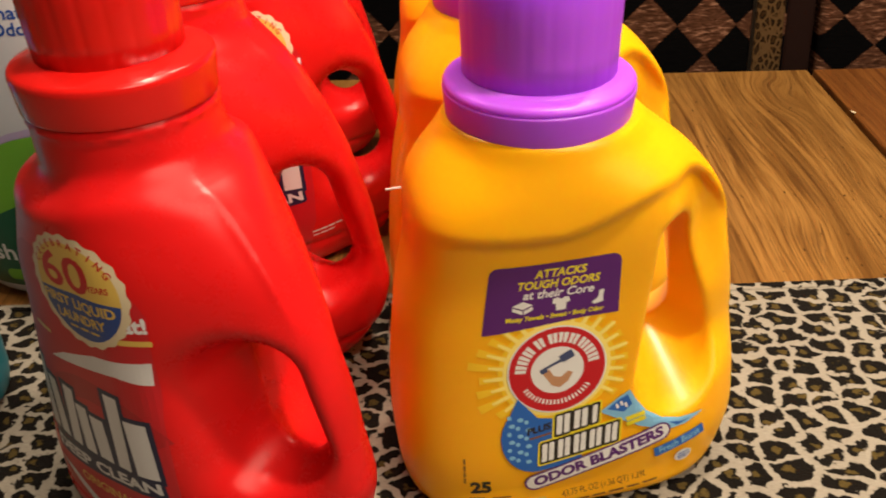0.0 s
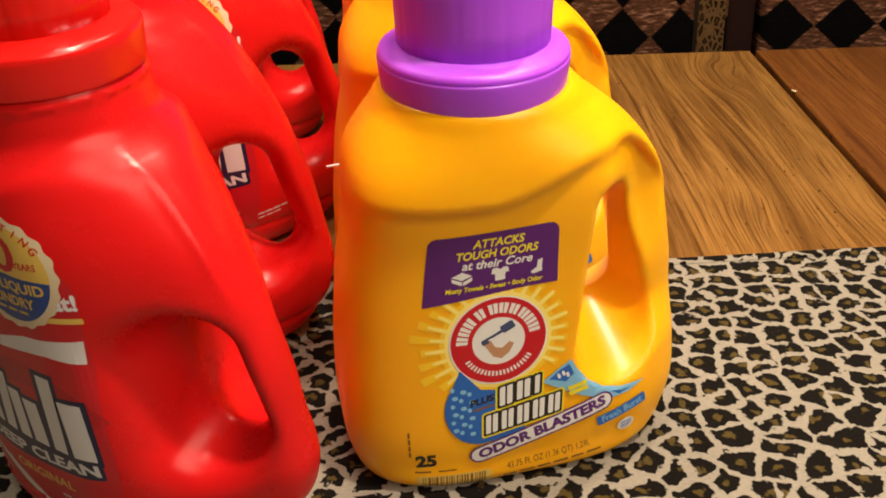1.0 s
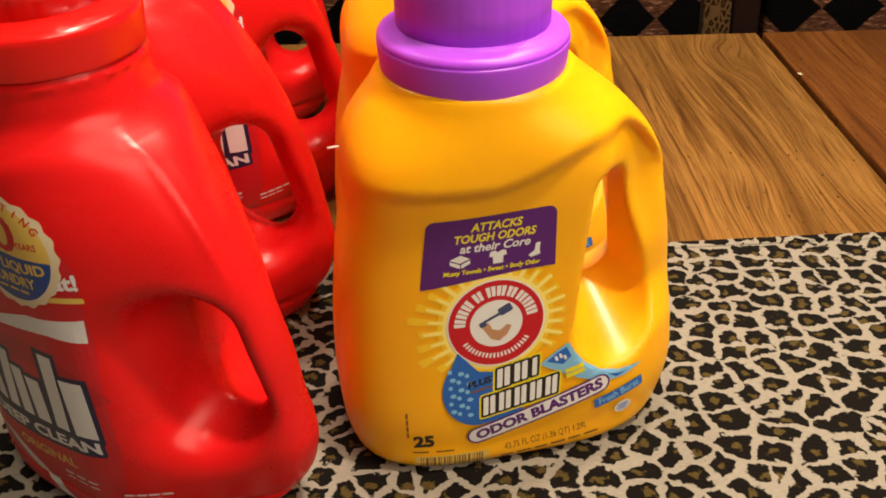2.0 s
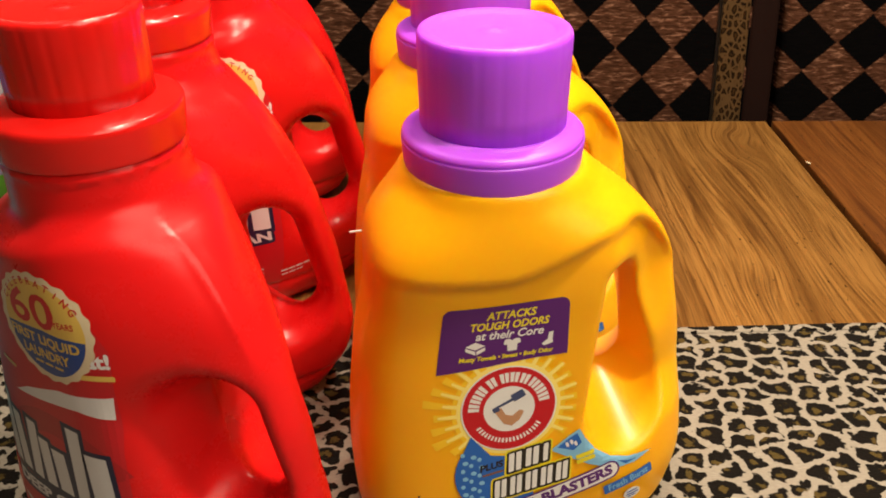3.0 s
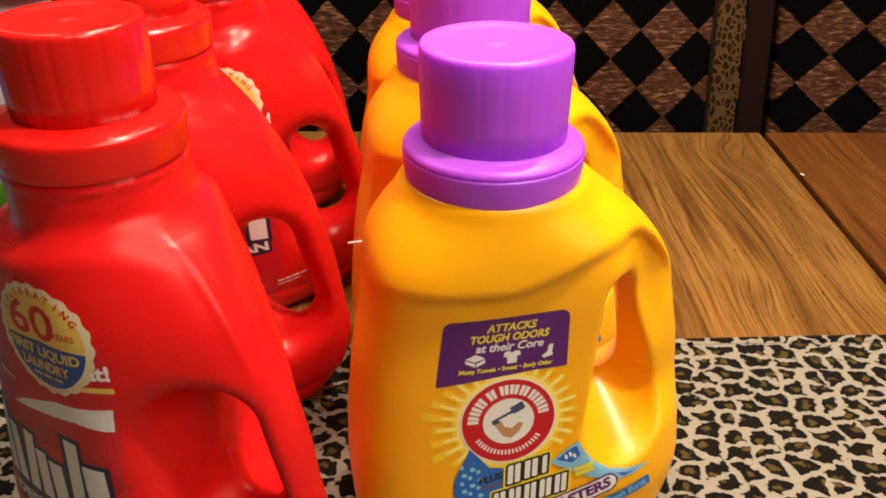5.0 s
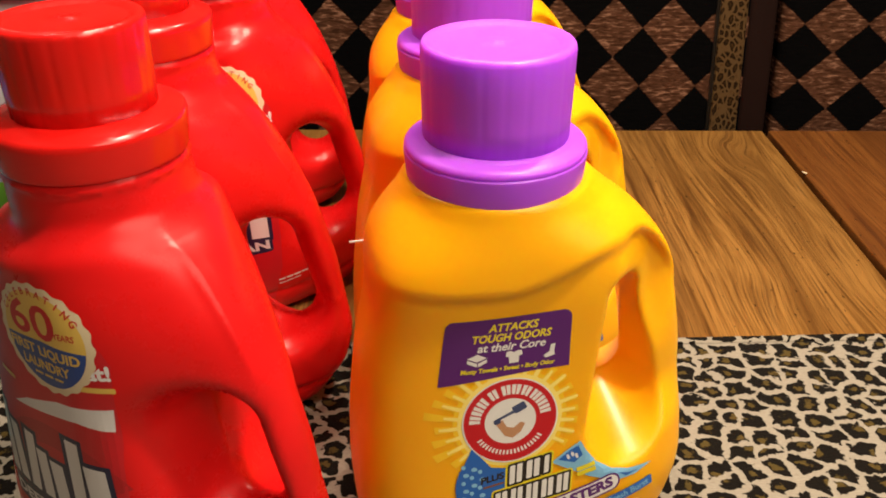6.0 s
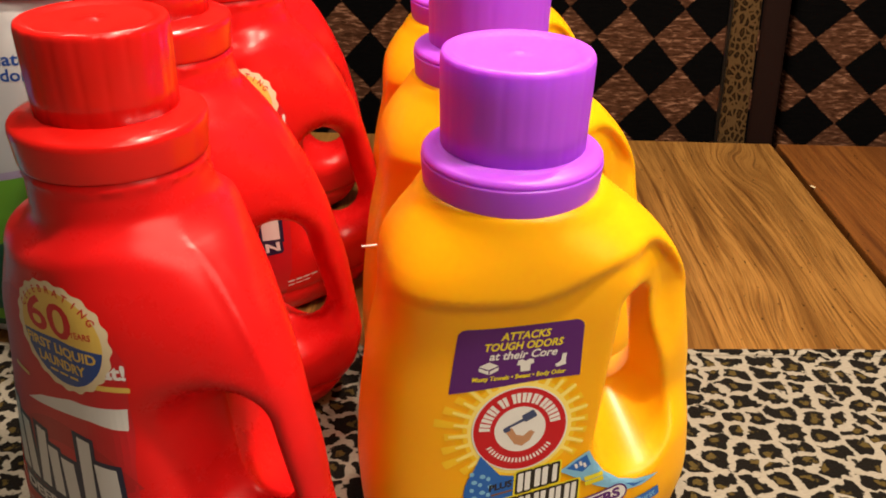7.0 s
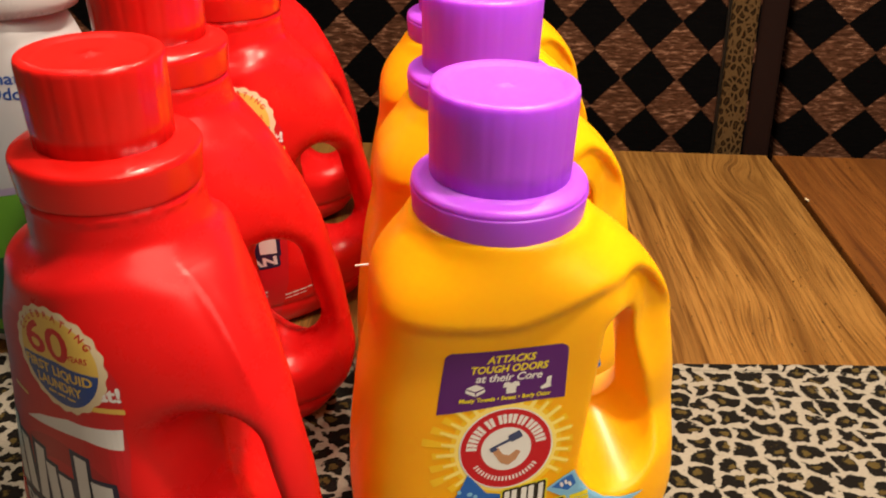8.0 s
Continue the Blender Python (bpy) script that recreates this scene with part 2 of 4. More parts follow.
# ---------------------------------------------------------------- builders
def part(name, bm, mat, parent=None, label="", smooth=True):
    me = bpy.data.meshes.new(name)
    bm.to_mesh(me)
    bm.free()
    for p in me.polygons:
        p.use_smooth = smooth
    me.materials.append(mat)
    ob = new(name, me)
    if parent:
        ob.parent = parent
    if label:
        ob["label"] = label
    return ob


def empty(name, m=None):
    ob = new(name)
    ob.empty_display_size = 0.02
    if m:
        ob.matrix_basis = m
    return ob


def box(x0, x1, y0, y1, z0, z1, bevel=0.0, segments=2):
    bm = bmesh.new()
    bmesh.ops.create_cube(bm, size=1)
    for v in bm.verts:
        v.co = Vector(((x0 + x1) / 2 + v.co.x * (x1 - x0), (y0 + y1) / 2 + v.co.y * (y1 - y0), (z0 + z1) / 2 + v.co.z * (z1 - z0)))
    if bevel:
        bmesh.ops.bevel(bm, geom=bm.edges[:], offset=bevel, segments=segments, affect="EDGES", profile=0.5)
    return bm


def lathe(profile, sides=96, flute=0.0, flutes=0, z_flute=(0, 0)):
    """A turned solid from (radius, height) pairs; flute: depth of shallow ribs between two heights."""
    bm = bmesh.new()
    rings = []
    for r, z in profile:
        ring = []
        for i in range(sides):
            a = 2 * math.pi * i / sides
            q = r
            if flutes and z_flute[0] <= z <= z_flute[1]:
                q -= flute * (0.5 + 0.5 * math.cos(a * flutes)) ** 6
            ring.append(bm.verts.new((q * math.cos(a), q * math.sin(a), z)))
        rings.append(ring)
    for a, b in zip(rings, rings[1:]):
        for i in range(sides):
            j = (i + 1) % sides
            bm.faces.new((a[i], a[j], b[j], b[i]))
    bm.faces.new(rings[-1])
    bm.faces.new(rings[0][::-1])
    return bm


def smooth01(a, b, x):
    t = np.clip((x - a) / (b - a), 0, 1)
    return t * t * (3 - 2 * t)


def soft_max(a, b, k):
    h = np.clip(0.5 + 0.5 * (a - b) / k, 0, 1)
    return b + (a - b) * h + k * h * (1 - h)


def eased(x, knots, values, w=0.006):
    """A smooth curve through evenly softened knots."""
    return sum(np.interp(x + s * w, knots, values) for s in (-1.5, -0.75, 0, 0.75, 1.5)) / 5


def capsule(x, z, ax, az, ar, bx, bz, br):
    """Distance to a tapered bar with round ends in the x, z plane."""
    dx, dz = bx - ax, bz - az
    h = np.clip(((x - ax) * dx + (z - az) * dz) / (dx * dx + dz * dz), 0, 1)
    return np.hypot(x - ax - h * dx, z - az - h * dz) - (ar + (br - ar) * h)


def shell(field, lo, hi, step):
    """The zero surface of a field as a mesh of quads (surface nets), settled onto the surface."""
    ax = [np.arange(a, b + step, step) for a, b in zip(lo, hi)]
    g = np.meshgrid(*ax, indexing="ij")
    f = field(*g)
    s = f < 0
    n = [len(a) - 1 for a in ax]
    cnt = np.zeros(n)
    acc = np.zeros((*n, 3))

    def cut(o, d):
        return tuple(slice(a, a + m) for a, m in zip(o, n))

    corners = [(i, j, k) for i in (0, 1) for j in (0, 1) for k in (0, 1)]
    for a in corners:
        for d in range(3):
            if a[d]:
                continue
            b = tuple(v + (i == d) for i, v in enumerate(a))
            fa, fb = f[cut(a, 0)], f[cut(b, 0)]
            cross = (fa < 0) != (fb < 0)
            t = np.where(cross, fa / np.where(fa == fb, 1, fa - fb), 0)
            cnt += cross
            for e in range(3):
                acc[..., e] += np.where(cross, a[e] + (t if e == d else 0), 0)
    live = cnt > 0
    index = -np.ones(n, int)
    index[live] = np.arange(live.sum())
    where = np.argwhere(live)
    p = (where + acc[live] / cnt[live][:, None]) * step + np.array(lo)
    faces = []
    for d in range(3):
        u, w = (d + 1) % 3, (d + 2) % 3
        a = [slice(1, -1)] * 3
        a[d] = slice(0, -1)
        b = list(a)
        b[d] = slice(1, None)
        sa, sb = s[tuple(a)], s[tuple(b)]
        for flip, m in ((False, sa & ~sb), (True, ~sa & sb)):
            q = np.argwhere(m)
            q[:, u] += 1
            q[:, w] += 1
            c = []
            for du, dw in ((-1, -1), (0, -1), (0, 0), (-1, 0)):
                r = q.copy()
                r[:, u] += du
                r[:, w] += dw
                c.append(index[r[:, 0], r[:, 1], r[:, 2]])
            c = np.stack(c[::-1] if flip else c, 1)
            faces.append(c)
    faces = np.concatenate(faces)
    e = step * 0.2
    for _ in range(4):
        v = field(*p.T)
        grad = np.stack([(field(*(p + e * np.eye(3)[i]).T) - field(*(p - e * np.eye(3)[i]).T)) / (2 * e) for i in range(3)], 1)
        move = grad * (v / np.maximum((grad ** 2).sum(1), 0.2))[:, None]
        size = np.linalg.norm(move, axis=1, keepdims=True)
        p -= move * np.minimum(1, step / np.maximum(size, 1e-9))
    return p, faces


def shell_part(name, field, lo, hi, step, mat, parent):
    p, faces = shell(field, lo, hi, step)
    me = bpy.data.meshes.new(name)
    me.from_pydata(p.tolist(), [], faces.tolist())
    me.update()
    me.polygons.foreach_set("use_smooth", [True] * len(me.polygons))
    me.materials.append(mat)
    ob = new(name, me)
    ob.parent = parent
    return ob


def front_of(field, x, z, start=-0.09):
    """How far forward (local y) the front of the body lies at each x, z."""
    lo, hi = np.full(len(x), start), np.zeros(len(x))
    for _ in range(22):
        mid = (lo + hi) / 2
        inside = field(x, mid, z) < 0
        hi = np.where(inside, mid, hi)
        lo = np.where(inside, lo, mid)
    return hi


def lay(bm, field, lift, step=0.004):
    """Lays a flat drawing (x, z) onto the front of a body, lift metres proud."""
    xs = [v.co.x for v in bm.verts]
    zs = [v.co.z for v in bm.verts]
    for lo, hi, n, i in ((min(xs), max(xs), (1, 0, 0), 0), (min(zs), max(zs), (0, 0, 1), 2)):
        k = math.floor(lo / step) + 1
        while k * step < hi:
            co = [0, 0, 0]
            co[i] = k * step
            bmesh.ops.bisect_plane(bm, geom=bm.verts[:] + bm.edges[:] + bm.faces[:], plane_co=co, plane_no=n)
            k += 1
    x = np.array([v.co.x for v in bm.verts])
    z = np.array([v.co.z for v in bm.verts])
    y = front_of(field, x, z) - lift
    for v, a in zip(bm.verts, y):
        v.co.y = a
    for f in bm.faces:
        f.normal_update()
        if f.normal.y > 0:
            f.normal_flip()
    return bm


def polygon(points):
    bm = bmesh.new()
    bm.faces.new([bm.verts.new((x, 0, z)) for x, z in points])
    return bm


def round_rect(x, z, w, h, r, turn=0.0, skew=0.0):
    pts = []
    for cx, cz, a0 in ((w / 2 - r, h / 2 - r, 0), (-w / 2 + r, h / 2 - r, 90), (-w / 2 + r, -h / 2 + r, 180), (w / 2 - r, -h / 2 + r, 270)):
        for k in range(6):
            a = radians(a0 + 18 * k)
            pts.append((cx + r * math.cos(a), cz + r * math.sin(a)))
    c, s = math.cos(radians(turn)), math.sin(radians(turn))
    return [(x + (px + skew * pz) * c - pz * s, z + (px + skew * pz) * s + pz * c) for px, pz in pts]


def disc(x, z, rx, rz, n=56, wave=0.0, waves=0):
    return [(x + (1 + wave * math.cos(waves * a)) * rx * math.cos(a), z + (1 + wave * math.cos(waves * a)) * rz * math.sin(a)) for a in (2 * math.pi * i / n for i in range(n))]


def ring_piece(x, z, r0, r1, a0, a1, squash=1.0):
    n = max(3, int(abs(a1 - a0) / 6))
    arc = [radians(a0 + (a1 - a0) * i / n) for i in range(n + 1)]
    return [(x + r1 * math.cos(a), z + squash * r1 * math.sin(a)) for a in arc] + [(x + r0 * math.cos(a), z + squash * r0 * math.sin(a)) for a in arc[::-1]]


def words(body, x, z, size, turn=0.0, shear=0.0, width=0.0, bold=0.0):
    """Flat lettering centred on x, z, in the drawing's plane; width: its whole length, where given."""
    cu = bpy.data.curves.new("lettering", "FONT")
    cu.body, cu.size, cu.align_x, cu.align_y, cu.shear, cu.offset = body, 1.0, "CENTER", "CENTER", shear, bold
    cu.resolution_u = 3
    ob = bpy.data.objects.new("lettering", cu)
    scene.collection.objects.link(ob)
    me = bpy.data.meshes.new_from_object(ob.evaluated_get(bpy.context.evaluated_depsgraph_get()))
    bpy.data.objects.remove(ob)
    bm = bmesh.new()
    bm.from_mesh(me)
    bpy.data.meshes.remove(me)
    xs = [v.co.x for v in bm.verts]
    kx = width / (max(xs) - min(xs)) if width else size
    c, s = math.cos(radians(turn)), math.sin(radians(turn))
    for v in bm.verts:
        a, b = v.co.x * kx, v.co.y * size
        v.co = Vector((x + a * c - b * s, 0, z + a * s + b * c))
    return bm


class Print:
    """Printing on one body: each call lays one more layer a hair above the one before."""

    def __init__(self, field, parent):
        self.field, self.parent, self.level = field, parent, 0.00015

    def put(self, name, bm, ink, label="", step=0.0025, up=True):
        if up:
            self.level += 0.000025
        return part(name, lay(bm, self.field, self.level, step), INK[ink], self.parent, label, False)

    def shapes(self, name, many, ink, label="", stuff=False):
        """Several shapes of one layer, each a part of its own; stuff: too many and small to pick apart, joined."""
        self.level += 0.000025
        if not stuff:
            for pts in many:
                self.put(name, polygon(pts), ink, label, up=False)
            return
        bm = bmesh.new()
        for pts in many:
            bm.faces.new([bm.verts.new((x, 0, z)) for x, z in pts])
        self.put(name, bm, ink, label, up=False)["kind"] = "stuff"


# ---------------------------------------------------------------- room
def structure(name, bm, mat, label, category):
    ob = part(name, bm, mat, None, "", False)
    return tagged(ob, label, category, "", "structure")


FLOOR = -0.75
structure("floor", box(-2.6, 2.6, -2.4, 3.0, FLOOR - 0.05, FLOOR), DARK_WOOD, "dark wooden floor under the dining table", "floor")
structure("wall_north", box(-2.7, 2.7, 3.0, 3.1, FLOOR, 1.75), WALL, "plain warm beige painted wall", "wall")
structure("wall_south", box(-2.7, 2.7, -2.5, -2.4, FLOOR, 1.75), WALL, "plain warm beige painted wall", "wall")
structure("wall_west", box(-2.7, -2.6, -2.4, 3.0, FLOOR, 1.75), WALL, "plain warm beige painted wall", "wall")
structure("wall_east", box(2.6, 2.7, -2.4, 3.0, FLOOR, 1.75), WALL, "plain warm beige painted wall", "wall")
structure("ceiling", box(-2.7, 2.7, -2.5, 3.1, 1.75, 1.8), CEIL, "plain off-white ceiling", "ceiling")

# ---------------------------------------------------------------- table
table = tagged(empty("dining_table", pose(0, 0, FLOOR)), "oak dining table with a dark joint between its boards", "table")
EDGE = 0.897
T = -FLOOR
part("board", box(-0.52, 0.3535, -0.62, EDGE, T - 0.03, T, 0.0016), OAK, table)
part("board", box(0.3610, 1.05, -0.62, EDGE + 0.002, T - 0.03, T - 0.0005, 0.0016), OAK_DARK, table, "darker red-brown board")
part("board", box(-1.10, -0.5285, -0.62, EDGE, T - 0.03, T, 0.0016), OAK, table)
part("frame", box(-0.98, 0.93, -0.5, EDGE - 0.12, T - 0.12, T - 0.03, 0.003), DARK_WOOD, table)
for x in (-0.94, 0.86):
    for y in (-0.48, EDGE - 0.20):
        part("leg", box(x, x + 0.07, y, y + 0.07, 0, T - 0.03, 0.006), DARK_WOOD, table)


def make_cloth():
    bm = bmesh.new()
    nx, ny, x0, x1, y0, y1 = 150, 70, -0.80, 0.80, -0.25, 0.498
    grid = []
    for j in range(ny + 1):
        row = []
        for i in range(nx + 1):
            x, y = x0 + (x1 - x0) * i / nx, y0 + (y1 - y0) * j / ny
            # far hem: slightly wavy, and lifted a little where it was folded
            if j == ny:
                y += 0.0016 * noise.noise((x * 9, 1.0, 0)) + 0.02 * 0.035 * (x - 0.2)
            h = 0.0016 + 0.0006 * max(0, noise.noise((x * 14, y * 14, 3)))
            row.append(bm.verts.new((x, y + 0.034 * (x - 0.17) * (j / ny), h)))
        grid.append(row)
    for j in range(ny):
        for i in range(nx):
            bm.faces.new((grid[j][i], grid[j][i + 1], grid[j + 1][i + 1], grid[j + 1][i]))
    rim = [e for e in bm.edges if e.is_boundary]
    new_edges = bmesh.ops.extrude_edge_only(bm, edges=rim)["geom"]
    for v in new_edges:
        if isinstance(v, bmesh.types.BMVert):
            v.co.z = 0.0002
    bmesh.ops.recalc_face_normals(bm, faces=bm.faces[:])
    ob = part("table_runner", bm, LEOPARD)
    # turned hem along the far edge, uneven by a thread or two
    hem = bmesh.new()
    rows = []
    for i in range(401):
        x = x0 + (x1 - x0) * i / 400
        y = y1 + 0.0016 * noise.noise((x * 9, 1.0, 0)) + 0.0007 * (x - 0.2) + 0.034 * (x - 0.17)
        f = 0.0009 * noise.noise((x * 160, 4.0, 0))
        rows.append([hem.verts.new(c) for c in ((x, y - 0.007, 0.0019), (x, y - 0.0065, 0.0029), (x, y - 0.0004, 0.0029), (x, y + 0.0009 + f, 0.0018), (x, y + 0.0010 + f, 0.0003))])
    for a, b in zip(rows, rows[1:]):
        for k in range(4):
            hem.faces.new((a[k], b[k], b[k + 1], a[k + 1]))
    part("hem", hem, LEOPARD, ob)
    return tagged(ob, "cream leopard print cloth runner lying flat on the table", "tablecloth")


make_cloth()


# ---------------------------------------------------------------- chairs
def make_chair(x0, x1, cloth, lean, side_trim):
    """A high-backed chair pushed up to the far edge of the table; x0, x1: the sides of its back."""
    chair = tagged(empty("dining_chair", pose(0, 0, FLOOR)), "high-backed dining chair in brown and black harlequin cloth", "chair", "chairs along the table")
    yb = EDGE + 0.022

    def leaning(bm):
        for v in bm.verts:
            v.co.y += math.tan(radians(lean)) * (v.co.z) + yb
            v.co.z += T
        return bm

    bm = box(x0, x1, 0.0, 0.07, -0.30, 0.42, 0.010, 3)
    me = part("backrest", leaning(bm), cloth, chair)
    # the cloth's pattern is laid out in the room's own heights
    for v in me.data.vertices:
        v.co.z -= T
    me.location = (0, 0, T)
    if side_trim:
        part("trim", leaning(box(x1 - 0.0460, x1 - 0.0145, -0.004, 0.004, -0.28, 0.41, 0.003)), TRIM, chair, "leopard print trim band")
        part("piping", leaning(box(x1 - 0.0490, x1 - 0.0460, -0.005, 0.002, -0.28, 0.41, 0.0015)), INK["black"], chair)
        part("side_rail", leaning(box(x1 - 0.0125, x1 + 0.018, -0.003, 0.060, -0.30, 0.41, 0.004)), CHAIR_WOOD, chair, "dark stained wooden rail")
    part("seat", box(x0 + 0.01, x1 - 0.01, yb - 0.02, yb + 0.42, 0.40, 0.47, 0.012, 3), cloth, chair)
    for x in (x0 + 0.02, x1 - 0.06):
        for y in (yb, yb + 0.36):
            part("leg", box(x, x + 0.04, y, y + 0.04, 0, 0.40, 0.004), DARK_WOOD, chair)
    return chair


make_chair(-0.20, 0.345, DIAMOND_A, 12.0, True)
make_chair(0.371, 0.90, DIAMOND_B, 12.0, False)
make_chair(-0.78, -0.225, DIAMOND_A, 12.0, True)


# ---------------------------------------------------------------- yellow bottles
def yellow_field(x, y, z):
    left = eased(z, [-0.01, 0.0, 0.008, 0.03, 0.065, 0.11, 0.142, 0.160, 0.178, 0.190, 0.20], [-0.060, -0.066, -0.0715, -0.0735, -0.072, -0.067, -0.060, -0.0610, -0.0565, -0.047, -0.0395])
    right = eased(z, [-0.01, 0.0, 0.008, 0.035, 0.098, 0.147, 0.168, 0.184, 0.193, 0.20], [0.080, 0.090, 0.098, 0.1040, 0.1000, 0.0905, 0.0785, 0.0605, 0.0475, 0.0395])
    deep = eased(z, [-0.01, 0.0, 0.008, 0.03, 0.08, 0.12, 0.155, 0.17, 0.182, 0.192, 0.20], [0.044, 0.0495, 0.0545, 0.0560, 0.0515, 0.0485, 0.0480, 0.0465, 0.0445, 0.0415, 0.0395])
    # the label panel is sunk below the shoulder, whose rim swings up and over the grip
    crease = 0.1600 + 0.0160 * smooth01(-0.006, 0.052, x) - 27 * np.maximum(0, x - 0.055) ** 2
    sunk = 0.0046 * smooth01(0.0, 0.02, z) + 0.0150 * smooth01(0.046, 0.074, x) * smooth01(0.058, 0.088, z)
    deep = deep * (1 - 0.34 * smooth01(0.050, 0.088, x) * smooth01(0.100, 0.140, z) * (1 - smooth01(0.176, 0.195, z)))
    deep = deep - sunk * (1 - 0.6 * smooth01(0.074, 0.092, x) * smooth01(0.10, 0.135, z)) * (1 - smooth01(crease - 0.0070, crease + 0.0025, z))
    deep = deep * (1 - 0.15 * smooth01(0.040, 0.105, x) * (1 - smooth01(0.176, 0.196, z)) * (0.25 + 0.75 * smooth01(0.030, 0.075, z)))
    cx, a = (left + right) / 2, (right - left) / 2
    n = 3.4 - 1.4 * smooth01(0.150, 0.194, z)
    q = (np.abs((x - cx) / a) ** n + np.abs(y / deep) ** n + 1e-9) ** (1 / n)
    f = (q - 1) * np.minimum(a, deep)
    f = soft_max(f, z - 0.199, 0.004)
    f = soft_max(f, 0.0 - z, 0.008)
    # the grip's opening widens into a round-lipped scoop on both faces
    s = np.abs(y) / 0.044
    hole = capsule(x, z, 0.0600 - 0.0030 * s, 0.1330 + 0.0150 * s, 0.0068 + 0.0070 * s, 0.0580 + 0.0065 * s, 0.0890 - 0.0105 * s, 0.0130 + 0.0140 * s)
    return soft_max(f, -hole / 1.1, 0.0032)


def crisp(profile, gap=0.00035):
    """Doubles the corners of a turned profile, so that they stay tight."""
    out = [profile[0]]
    for (r0, z0), (r1, z1), (r2, z2) in zip(profile, profile[1:], profile[2:]):
        for r, z in ((r0, z0), (r2, z2)):
            d = math.hypot(r - r1, z - z1)
            k = min(0.4, gap / d)
            out.append((r1 + (r - r1) * k, z1 + (z - z1) * k))
    return out + [profile[-1]]


def cap_ring(r, z0, z1):
    """A closure's collar: tapered skirt, fine groove, bead and a sloping ledge up to the cup."""
    h = z1 - z0
    return crisp([(r * 0.88, z0), (r * 0.930, z0 + h * 0.01), (r * 0.958, z0 + h * 0.05), (r * 0.976, z0 + h * 0.24), (r * 0.996, z0 + h * 0.64), (r, z0 + h * 0.715), (r * 0.997, z0 + h * 0.732), (r * 0.984, z0 + h * 0.745),
                  (r * 0.984, z0 + h * 0.765), (r * 0.994, z0 + h * 0.778), (r * 0.988, z0 + h * 0.84), (r * 0.965, z0 + h * 0.888), (r * 0.910, z0 + h * 0.925), (r * 0.850, z0 + h * 0.955), (r * 0.806, z0 + h), (r * 0.76, z0 + h)])


def cap_cup(r, z0, z1):
    """The measuring cup: slightly tapered, with a dished top and a moulding nub in its middle."""
    h = z1 - z0
    return [(r * 0.985, z0), (r * 0.990, z0 + h * 0.3), (r, z0 + h * 0.6), (r * 1.005, z1 - 0.0030), (r * 0.998, z1 - 0.0014), (r * 0.975, z1 - 0.0003), (r * 0.940, z1), (r * 0.85, z1 - 0.0003), (r * 0.80, z1 - 0.0013), (r * 0.75, z1 - 0.0016), (r * 0.3, z1 - 0.0013), (r * 0.07, z1 - 0.0012), (r * 0.055, z1 - 0.0008), (r * 0.01, z1 - 0.0007)]


